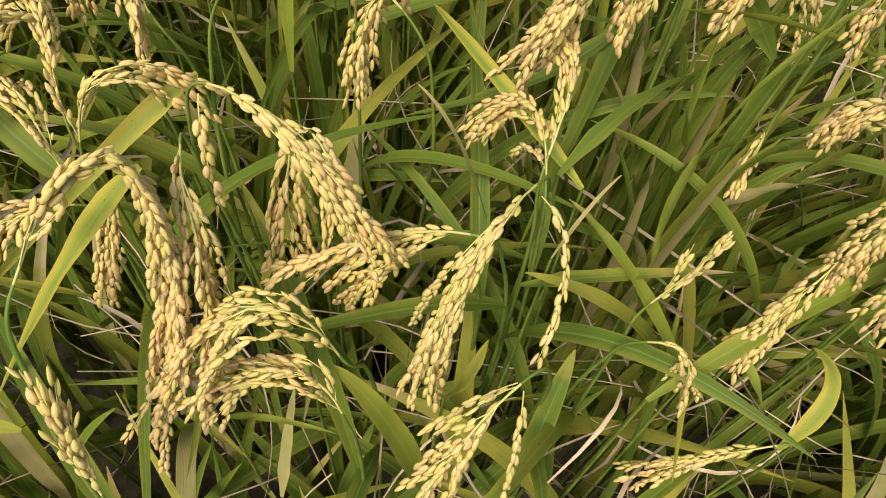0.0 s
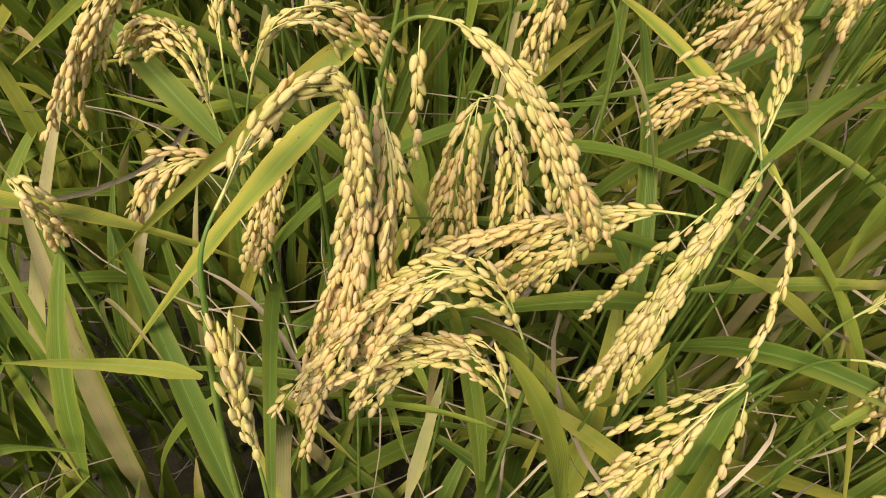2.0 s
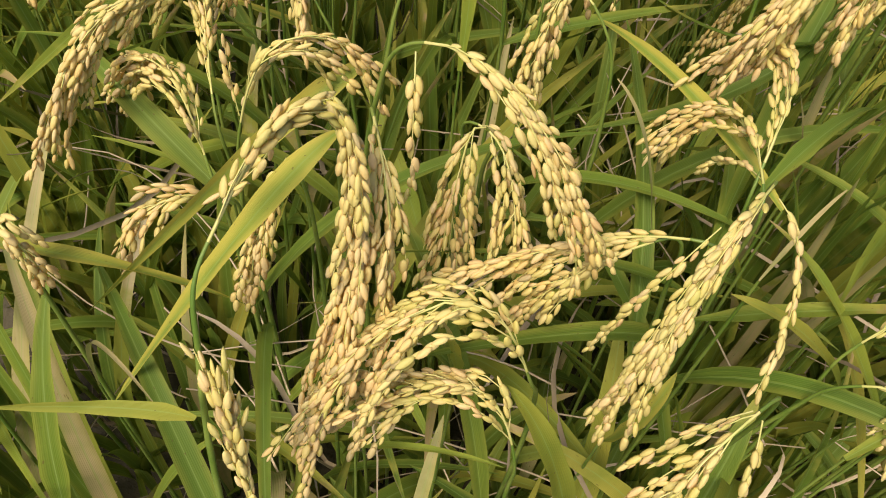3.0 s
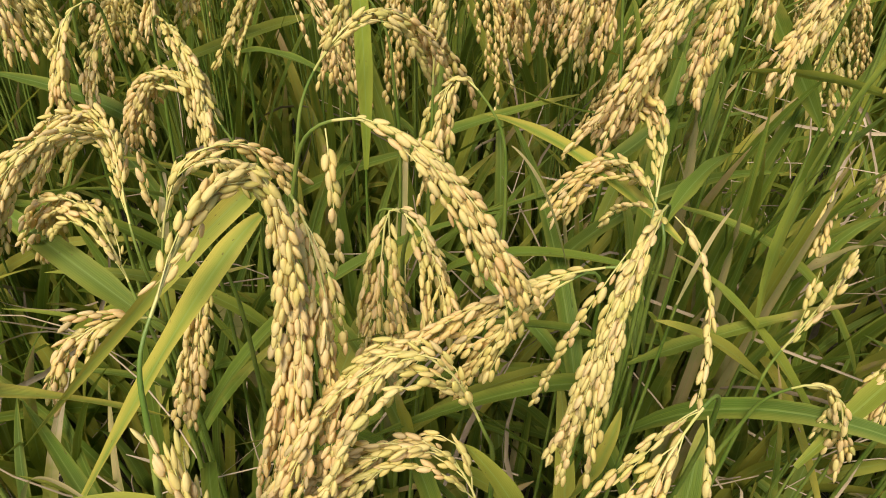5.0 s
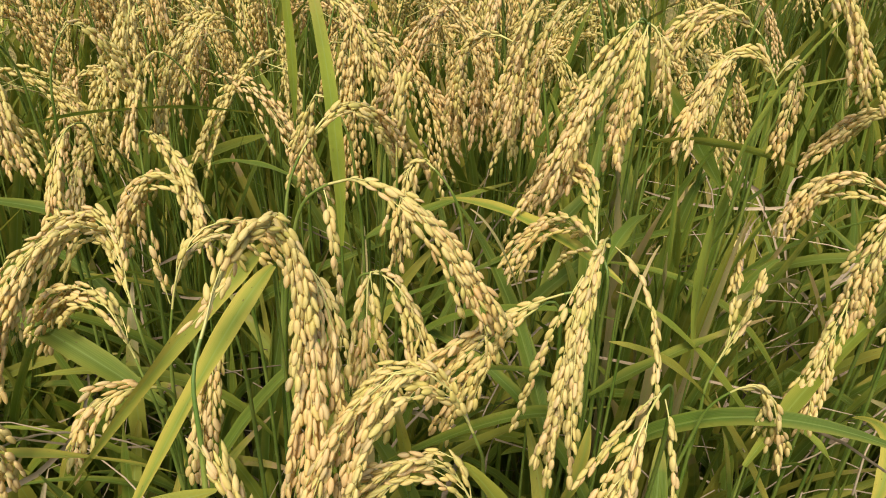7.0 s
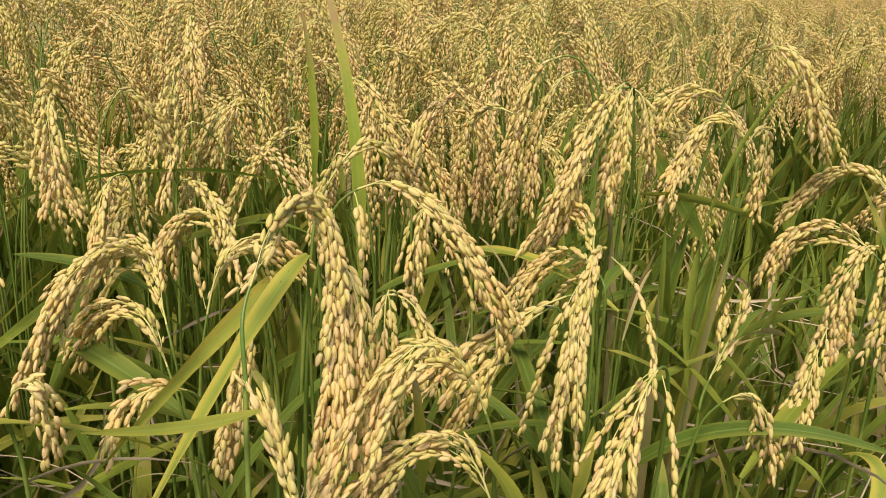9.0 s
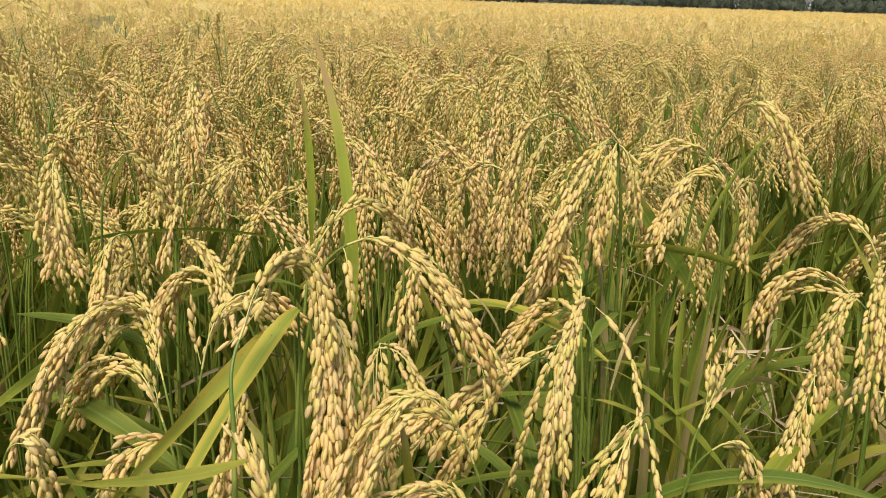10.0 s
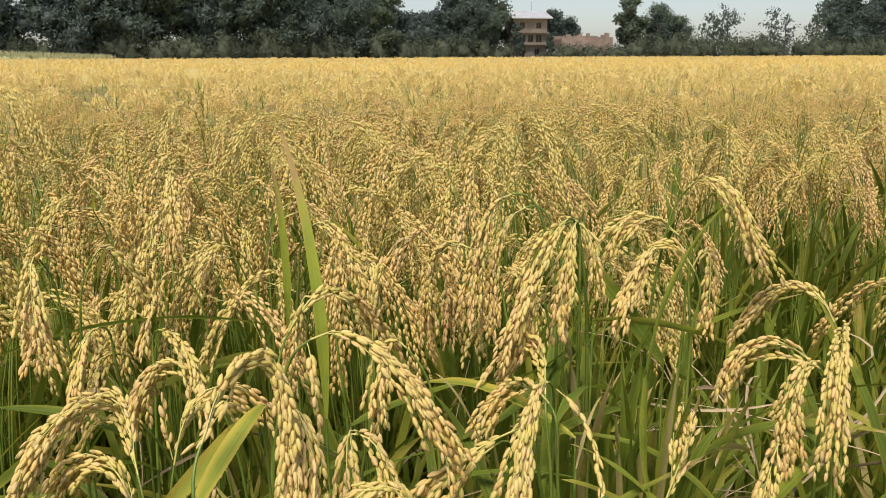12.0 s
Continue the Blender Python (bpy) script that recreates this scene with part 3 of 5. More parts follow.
rice_plant(32, (0.36, 0.33), ((0.352, 0.322, 0.834), (0.312, 0.296, 0.830), (0.304, 0.290, 0.748)), "ripe", 13, 0.0144, 0.12, lean=(0.365, 0.33, 0.77))
rice_plant(33, (0.42, 0.34), ((0.388, 0.356, 0.858), (0.364, 0.392, 0.886), (0.336, 0.442, 0.822)), "ripe", 11, 0.0088, 0.18, lean=(0.40, 0.35, 0.79), joined=True)
rice_plant(34, (0.42, 0.38), ((0.402, 0.360, 0.852), (0.355, 0.300, 0.852), (0.314, 0.240, 0.780)), "green", 14, 0.016, 0.20, lean=(0.415, 0.37, 0.79), joined=True)
rice_plant(35, (0.11, 0.51), ((0.084, 0.528, 0.902), (0.044, 0.552, 0.888), (0.050, 0.575, 0.785)), "ripe", 14, 0.0136, 0.10, joined=True)
rice_plant(36, (0.13, 0.53), ((0.120, 0.510, 0.962), (0.090, 0.512, 0.925), (0.076, 0.508, 0.825)), "rosy", 14, 0.0152, 0.10, joined=True)
rice_plant(37, (0.15, 0.54), ((0.140, 0.525, 0.945), (0.108, 0.520, 0.905), (0.100, 0.512, 0.805)), "rosy", 12, 0.0128, 0.10, joined=True)
rice_plant(38, (-0.33, 0.55), ((-0.336, 0.520, 0.915), (-0.338, 0.496, 0.905), (-0.330, 0.465, 0.825)), "rosy", 14, 0.016, 0.08, joined=True)
rice_plant(39, (-0.32, 0.60), ((-0.298, 0.566, 0.905), (-0.276, 0.575, 0.905), (-0.250, 0.600, 0.838)), "green", 12, 0.0144, 0.20, joined=True)
rice_plant(40, (-0.15, 0.74), ((-0.168, 0.712, 0.868), (-0.195, 0.692, 0.872), (-0.220, 0.675, 0.812)), "ripe", 11, 0.015, 0.15, joined=True)
rice_plant(41, (-0.09, 0.66), ((-0.078, 0.622, 0.915), (-0.055, 0.592, 0.912), (-0.028, 0.560, 0.855)), "green", 10, 0.013, 0.15, joined=True)
rice_plant(42, (-0.25, 0.80), ((-0.242, 0.752, 0.955), (-0.240, 0.715, 0.955), (-0.234, 0.665, 0.870)), "ripe", 12, 0.015, 0.10, joined=True)
rice_plant(43, (0.31, 0.30), ((0.296, 0.288, 0.778), (0.274, 0.266, 0.770), (0.242, 0.236, 0.705)), "ripe", 10, 0.013, 0.12, joined=True)
rice_plant(44, (0.15, 0.24), ((0.174, 0.228, 0.754), (0.198, 0.218, 0.756), (0.214, 0.208, 0.695)), "ripe", 8, 0.012, 0.25, lean=(0.158, 0.235, 0.70))
rice_plant(45, (0.26, 0.42), ((0.264, 0.398, 0.768), (0.256, 0.380, 0.768), (0.244, 0.358, 0.742)), "ripe", 5, 0.007, 0.10, joined=True)
rice_plant(46, (0.17, 0.24), ((0.176, 0.254, 0.758), (0.192, 0.262, 0.790), (0.211, 0.274, 0.822)), "green", 5, 0.009, 0.10, lean=(0.17, 0.248, 0.70))
rice_plant(47, (0.33, 0.22), ((0.304, 0.204, 0.642), (0.258, 0.196, 0.615), (0.206, 0.189, 0.556)), "ripe", 10, 0.011, 0.15, before=0.05, joined=True)
rice_plant(48, (-0.13, 0.07), ((-0.133, 0.098, 0.775), (-0.145, 0.118, 0.818), (-0.158, 0.138, 0.842)), "green", 10, 0.006, 0.02, lean=(-0.131, 0.085, 0.70))
rice_plant(49, (-0.01, 0.43), ((-0.006, 0.404, 0.845), (-0.028, 0.404, 0.842), (-0.034, 0.384, 0.765)), "ripe", 11, 0.016, 0.12, joined=True)

# single blades that stand out
BLADE_LABEL = "young rice shoot with long bare leaf blades"
rice_plant(60, (-0.12, 0.39), blades=[((-0.130, 0.350, 0.824), (-0.186, 0.300, 0.792), (-0.256, 0.195, 0.752), 0.0145, 25, 70, Y)], label=BLADE_LABEL, wild=0)
rice_plant(61, (-0.11, 0.27), blades=[((-0.126, 0.245, 0.872), (-0.168, 0.210, 0.826), (-0.248, 0.170, 0.690), 0.0130, 25, -25, Y)], label=BLADE_LABEL, wild=0)
rice_plant(62, (-0.40, 0.19), blades=[((-0.370, 0.198, 0.790), (-0.270, 0.216, 0.772), (-0.185, 0.236, 0.715), 0.014, 10, 25, Y)], label=BLADE_LABEL, wild=0)
rice_plant(75, (-0.20, 0.32), blades=[((-0.215, 0.312, 0.712), (-0.290, 0.352, 0.752), (-0.345, 0.400, 0.748), 0.0185, 10, 20, G)], label=BLADE_LABEL, wild=0)
rice_plant(63, (-0.45, 0.62), blades=[((-0.420, 0.600, 0.790), (-0.260, 0.572, 0.832), (-0.120, 0.612, 0.800), 0.0129, 20, 20, G)], label=BLADE_LABEL, wild=1)
rice_plant(64, (-0.07, 0.42), blades=[((-0.080, 0.389, 0.790), (-0.085, 0.424, 0.925), (-0.108, 0.500, 1.035), 0.0105, 0, 30, LEAF_TIP)], label=BLADE_LABEL, wild=1)
rice_plant(65, (-0.11, 0.62), blades=[((-0.111, 0.606, 0.800), (-0.111, 0.609, 0.905), (-0.122, 0.625, 0.990), 0.0085, 0, 15, LEAF_TIP)], label=BLADE_LABEL, wild=1)
rice_plant(66, (0.18, 0.27), blades=[((0.196, 0.312, 0.700), (0.190, 0.318, 0.868), (0.262, 0.345, 0.976), 0.0085, 65, 30, LEAF_HALF)], label="rice shoot with a long dried straw-coloured leaf", wild=0)
rice_plant(67, (0.27, 0.42), blades=[((0.268, 0.450, 0.790), (0.218, 0.451, 0.858), (0.170, 0.453, 0.922), 0.0180, 70, 15, G)], label=BLADE_LABEL, wild=1)
rice_plant(68, (0.14, 0.31), blades=[((0.125, 0.320, 0.785), (0.062, 0.388, 0.808), (0.012, 0.490, 0.770), 0.0116, 10, 20, Y)], label=BLADE_LABEL, wild=0)
rice_plant(69, (0.27, 0.50), blades=[((0.106, 0.318, 0.800), (0.160, 0.385, 0.800), (0.227, 0.467, 0.748), 0.0125, 5, 30, G)], label=BLADE_LABEL, wild=1)
rice_plant(70, (0.24, 0.27), blades=[((0.232, 0.262, 0.620), (0.166, 0.254, 0.735), (0.088, 0.250, 0.790), 0.0143, 0, 15, G)], label=BLADE_LABEL, wild=0)
rice_plant(71, (0.09, 0.29), blades=[((0.096, 0.282, 0.710), (0.155, 0.275, 0.752), (0.222, 0.268, 0.785), 0.0122, 0, 15, G)], label=BLADE_LABEL, wild=0)
rice_plant(72, (0.23, 0.22), blades=[((0.220, 0.228, 0.690), (0.165, 0.270, 0.760), (0.116, 0.310, 0.786), 0.0122, 0, -20, G)], label=BLADE_LABEL, wild=0)
rice_plant(73, (0.18, 0.19), blades=[((0.188, 0.208, 0.700), (0.300, 0.275, 0.748), (0.430, 0.345, 0.760), 0.0143, 5, 15, G)], label=BLADE_LABEL, wild=1)
rice_plant(74, (-0.23, 0.62), blades=[((-0.215, 0.605, 0.750), (-0.150, 0.560, 0.778), (-0.080, 0.510, 0.760), 0.0129, 0, 20, G)], label=BLADE_LABEL, wild=1)

rice_plant(89, (0.18, 0.41), blades=[((0.178, 0.423, 0.852), (0.262, 0.436, 0.837), (0.342, 0.444, 0.806), 0.0085, 60, 20, G)], label=BLADE_LABEL, wild=0)
rice_plant(76, (0.05, 0.23), blades=[((0.050, 0.212, 0.655), (0.062, 0.208, 0.705), (0.072, 0.222, 0.745), 0.013, 0, 20, Y)], label=BLADE_LABEL, wild=0)
rice_plant(77, (0.31, 0.19), blades=[((0.310, 0.205, 0.630), (0.338, 0.240, 0.668), (0.338, 0.282, 0.655), 0.014, 0, 20, Y)], label=BLADE_LABEL, wild=0)
rice_plant(78, (0.26, 0.31), blades=[((0.262, 0.288, 0.660), (0.280, 0.246, 0.668), (0.304, 0.230, 0.620), 0.010, 0, 20, LEAF_HALF)], label=BLADE_LABEL, wild=0)
rice_plant(79, (0.11, 0.16), blades=[((0.114, 0.170, 0.600), (0.124, 0.200, 0.665), (0.138, 0.240, 0.702), 0.019, 0, 10, G)], label=BLADE_LABEL, wild=0)
rice_plant(80, (0.05, 0.15), blades=[((0.045, 0.155, 0.590), (0.014, 0.172, 0.700), (-0.024, 0.190, 0.758), 0.019, 0, 15, G)], label=BLADE_LABEL, wild=0)
rice_plant(81, (0.24, 0.36), blades=[((0.248, 0.372, 0.700), (0.296, 0.384, 0.722), (0.346, 0.402, 0.708), 0.015, 20, 50, D)], label="rice shoot with a curled dry brown leaf", wild=0)
rice_plant(82, (0.10, 0.26), blades=[((0.104, 0.262, 0.790), (0.122, 0.284, 0.818), (0.139, 0.302, 0.830), 0.0022, 0, 0, D)], label="thin dry straw leaf on a rice shoot", wild=0)
rice_plant(83, (0.08, 0.33), blades=[((0.070, 0.338, 0.700), (0.040, 0.338, 0.798), (0.010, 0.345, 0.843), 0.0032, 0, 40, D)], label="thin dry straw leaf on a rice shoot", wild=0)
rice_plant(84, (-0.07, 0.13), blades=[((-0.063, 0.140, 0.600), (-0.058, 0.168, 0.655), (-0.054, 0.196, 0.692), 0.009, 0, 20, D)], label="rice shoot with a broken dry leaf", wild=0)
rice_plant(85, (-0.11, 0.19), blades=[((-0.106, 0.182, 0.650), (-0.066, 0.168, 0.705), (-0.018, 0.156, 0.728), 0.0055, 0, 30, LEAF_HALF)], label=BLADE_LABEL, wild=0)
rice_plant(86, (-0.05, 0.23), blades=[((-0.050, 0.220, 0.700), (-0.056, 0.206, 0.760), (-0.066, 0.188, 0.822), 0.0090, 0, 10, LEAF_HALF)], label=BLADE_LABEL, wild=0)
rice_plant(87, (-0.29, 0.22), blades=[((-0.300, 0.215, 0.600), (-0.255, 0.185, 0.735), (-0.190, 0.135, 0.790), 0.0030, 0, 20, D)], label="thin dry straw leaf on a rice shoot", wild=0)
rice_plant(88, (-0.33, 0.15), blades=[((-0.325, 0.140, 0.480), (-0.340, 0.200, 0.580), (-0.350, 0.275, 0.640), 0.020, 0, 10, G)], label=BLADE_LABEL, wild=0)


def leafy_clump(seed, foot, count, reach, top, label, wide=(0.011, 0.017)):
    """A tuft of green blades from one foot, with no panicle."""
    rng = np.random.default_rng(seed)
    o = np.array([foot[0], foot[1], 0.0])
    plant = root_at("rice_plant", foot[0], foot[1], label, "rice plant", PLANTS)
    part("culm", mesh_of("culm", [shifted(tube(cubic((o[0], o[1], -0.02), o + (0.0, 0, 0.12), o + (rng.normal(0, 0.01), rng.normal(0, 0.01), 0.25),
         o + (rng.normal(0, 0.02), rng.normal(0, 0.02), 0.40), 10), 0.004, 0.002, 6, 0), o)], [CULM]), plant)
    for i in range(count):
        a = rng.uniform(0, 6.28)
        d = np.array([math.cos(a), math.sin(a), 0])
        h = top * rng.uniform(0.72, 1.04)
        r = reach * rng.uniform(0.35, 1.1)
        b = o + d * rng.uniform(0.0, 0.02) + (0, 0, rng.uniform(0.02, 0.30))
        bend = rng.uniform(0.45, 0.75)
        tip = o + d * r + (0, 0, h - 0.25 * max(0, r - 0.12))
        mid = b * (1 - bend) + (o + d * r * 0.45 + (0, 0, h)) * bend
        part("leaf", mesh_of("leaf", [shifted(blade(b, mid, tip, rng.uniform(*wide), rng.uniform(-30, 30), rng.uniform(-60, 60), 18, wave=0.08), o)],
             [LEAF if rng.random() < 0.88 else (LEAF_HALF if rng.random() < 0.5 else LEAF_DRY)]), plant)


TUFT = "dense tuft of bright green rice leaf blades"
leafy_clump(201, (0.20, 0.44), 24, 0.12, 0.84, TUFT, (0.014, 0.021))
leafy_clump(202, (0.26, 0.46), 22, 0.12, 0.83, TUFT, (0.014, 0.021))
leafy_clump(203, (0.17, 0.50), 14, 0.10, 0.84, TUFT)
leafy_clump(204, (0.23, 0.55), 13, 0.12, 0.82, TUFT)
leafy_clump(205, (0.215, 0.385), 16, 0.09, 0.81, TUFT, (0.014, 0.020))
leafy_clump(206, (0.255, 0.36), 12, 0.10, 0.77, TUFT, (0.013, 0.019))
LOW = "low tuft of green rice leaves between the stems"
rng = np.random.default_rng(77)
for gx in range(-6, 6):
    for gy in range(-1, 6):
        x, y = (gx + 0.5) * 0.125 + rng.normal(0, 0.025), gy * 0.125 - 0.08 + rng.normal(0, 0.025)
        leafy_clump(300 + gx * 20 + gy, (x, y), 7, 0.27, rng.uniform(0.46, 0.72), LOW, (0.015, 0.025))


def undergrowth():
    """Leaf blades that fill the stand where the hills meet."""
    rng = np.random.default_rng(83)
    chunks = []
    for _ in range(2300):
        y = rng.uniform(0.40, 1.75)
        x = rng.uniform(-0.45 - 0.3 * y, 0.6 + 0.75 * y)
        t, r = rng.uniform(0, 6.28), rng.uniform(0.04, 0.18)
        h = rng.uniform(0.36, 0.66)
        b = np.array([x, y, rng.uniform(0.0, 0.2)])
        tip = b * (1, 1, 0) + (math.cos(t) * r, math.sin(t) * r, h - 0.2 * r)
        mid = b * 0.42 + (b * (0.55, 0.55, 0) + tip * (0.45, 0.45, 0) + (0, 0, h)) * 0.58
        chunks.append(blade(b, mid, tip, rng.uniform(0.011, 0.019), rng.uniform(-30, 30), rng.uniform(-60, 60), 10, cols=3))
    for _ in range(380):
        x, y = rng.uniform(-0.65, 0.9), rng.uniform(-0.35, 0.45)
        t, r = rng.uniform(0, 6.28), rng.uniform(0.03, 0.13)
        h = rng.uniform(0.20, 0.50)
        b = np.array([x, y, 0.0])
        tip = b + (math.cos(t) * r, math.sin(t) * r, h - 0.3 * r)
        mid = b * 0.42 + (b + (math.cos(t) * r * 0.4, math.sin(t) * r * 0.4, h)) * 0.58
        chunks.append(blade(b, mid, tip, rng.uniform(0.013, 0.022), rng.uniform(-30, 30), rng.uniform(-60, 60), 10, cols=3))
    tagged(new("rice_leaves", mesh_of("rice_leaves", chunks, [LEAF_JOINED])), "dense green rice leaves low in the stand", "rice leaves", kind="stuff")


undergrowth()


# ---- dead straw between the stems ----
def dead_straw():
    rng = np.random.default_rng(9)
    chunks = []
    for _ in range(460):
        x, y = rng.uniform(-0.6, 0.7), rng.uniform(-0.2, 0.8)
        z = rng.uniform(0.05, 0.60)
        a, l = rng.uniform(0, 6.28), rng.uniform(0.12, 0.35)
        p0 = np.array([x, y, z])
        p1 = p0 + (math.cos(a) * l, math.sin(a) * l, rng.uniform(-0.1, 0.2))
        pm = (p0 + p1) / 2 + rng.normal(0, 0.035, 3)
        if rng.random() < 0.5:
            chunks.append(blade(p0, pm, p1, rng.uniform(0.002, 0.006), rng.uniform(-90, 90), rng.uniform(-120, 120), 9, cols=3))
        else:
            chunks.append(tube(arc(p0, pm, p1, 8), 0.0011, 0.0006, 4, 0))
    tagged(new("dead_straw", mesh_of("dead_straw", chunks, [STRAW])), "tangle of dead straw-coloured stalks low between the rice plants", "straw", kind="stuff")


dead_straw()


# ---- the field: hills of rice ----
def rice_hill(seed, panicles, blades_n):
    """A hill with several tillers. Each panicle is one part, the blades are single parts."""
    rng = np.random.default_rng(seed)
    plant = root_at("rice_plant", 0, 0, "bushy ripe rice plant with several drooping golden panicles", "rice plant", "rice plants of the open field")
    for i in range(panicles):
        a = rng.uniform(0, 6.28)
        d = np.array([math.cos(a), math.sin(a), 0.0])
        foot = d * rng.uniform(0, 0.03) + (0, 0, -0.02)
        h = rng.uniform(0.80, 0.94)
        neck = d * rng.uniform(0.02, 0.09) + (0, 0, h - 0.02)
        ln = rng.uniform(0.13, 0.18)
        out = rng.uniform(0.45, 1.0)
        side = np.array([-d[1], d[0], 0.0]) * rng.normal(0, 0.025)
        rise = rng.uniform(0.018, 0.036)
        line = (neck, neck + d * ln * 0.20 * out + side * 0.2 + (0, 0, rise), neck + d * ln * 0.55 * out + side * 0.6 + (0, 0, 0.5 * rise - 0.08 * ln),
                neck + d * ln * 0.88 * out + side + (0, 0, -ln * rng.uniform(0.38, 0.72)))
        c = unit(line[1] - neck)
        path = cubic(foot, foot + (0, 0, 0.4), neck - c * 0.1 - (0, 0, 0.04), neck, 12)
        stalks, places, ways, depth = panicle_shape(rng, line, 9, rng.uniform(0.012, 0.021), rng.uniform(0.08, 0.25), 0.0060, ruffle=0.007, splay=0.6)
        tone = rng.choice(["ripe", "ripe", "rosy", "green", "green"])
        chunks = [tube(p[::4], r0, r1, 3, 0) for p, r0, r1 in stalks]
        chunks.append(scatter(GRAIN_MID, places, frames_along(ways, rng.uniform(0, 6.28, len(ways))), 0.0102 * rng.uniform(0.85, 1.1, len(ways)), 1))
        chunks.append(tube(path, 0.0019, 0.0009, 4, 2))
        part("tiller", mesh_of("tiller", chunks, [TWIG, GRAIN_JOINED[tone], CULM]), plant, "stalk with a drooping golden panicle")
    for i in range(blades_n):
        a = rng.uniform(0, 6.28)
        d = np.array([math.cos(a), math.sin(a), 0.0])
        h, r = rng.uniform(0.48, 0.85), rng.uniform(0.06, 0.28)
        b = d * 0.01 + (0, 0, rng.uniform(0.15, 0.4))
        tip = d * r + (0, 0, h)
        mid = b * 0.45 + (d * r * 0.5 + (0, 0, h)) * 0.55
        part("leaf", mesh_of("leaf", [blade(b, mid, tip, rng.uniform(0.014, 0.022), rng.uniform(-30, 30), rng.uniform(-60, 60), 12, cols=3)],
             [LEAF if rng.random() < 0.86 else LEAF_YELLOW]), plant)
    return plant


def in_view(x, y, margin=0.35):
    """A wedge of the field, wider than what is ever seen."""
    return -0.42 * (y + 0.3) - margin < x < 0.95 * (y + 0.3) + margin


def hero_zone(x, y):
    return (-0.40 < x < 0.47 and y < 0.62 - 0.10 * abs(x)) or (x <= -0.40 and y < 0.52)


def bare_patch(x, y):
    """An opening in the stand where only low leaves and straw grow."""
    return ((x - 0.86) / 0.34) ** 2 + ((y - 1.0) / 0.17) ** 2 < 1 or ((x - 0.62) / 0.30) ** 2 + ((y - 0.72) / 0.25) ** 2 < 1


def near_hills():
    rng = np.random.default_rng(21)
    kinds = [rice_hill(500 + i, 6, 12) for i in range(9)]
    used = [False] * len(kinds)
    step = 0.155
    for gy in range(0, 16):
        for gx in range(-14, 24):
            x, y = gx * step + rng.normal(0, 0.03), 0.06 + gy * step + rng.normal(0, 0.03)
            if not in_view(x, y, 0.25 + (0.28 if y < 0.9 else 0.0)) or hero_zone(x, y) or bare_patch(x, y) or y > 1.7:
                continue
            i = int(rng.integers(len(kinds)))
            k = rng.uniform(0.93, 1.07)
            m = pose(x, y, 0, 0, 0, rng.uniform(0, 360)) @ Matrix.Diagonal((k, k, k, 1))
            if used[i]:
                copy_thing(kinds[i], m)
            else:
                kinds[i].matrix_basis, used[i] = m, True


near_hills()


def dip(y):
    """The crop stands a little lower towards the far side of the field."""
    return 0.04 * np.clip((y - 1.5) / 3, 0, 1) + 0.17 * np.clip((y - 5) / 70, 0, 1)


def field_places(rng, y0, y1, density, half=None):
    if isinstance(half, tuple):
        n = int((half[1] - half[0]) * (y1 - y0) * density)
        return rng.uniform(*half, n), rng.uniform(y0, y1, n)
    if half:
        n = int(2 * half * (y1 - y0) * density)
        return rng.uniform(-half, half, n), rng.uniform(y0, y1, n)
    w0, w1 = 1.37 * (y1 + 0.3) + 1.0, y1 - y0
    n = int(w0 * w1 * density)
    y = rng.uniform(y0, y1, n)
    x = rng.uniform(-0.42 * (y1 + 0.3) - 0.5, 0.95 * (y1 + 0.3) + 0.5, n)
    keep = (-0.42 * (y + 0.3) - 0.5 < x) & (x < 0.95 * (y + 0.3) + 0.5)
    return x[keep], y[keep]


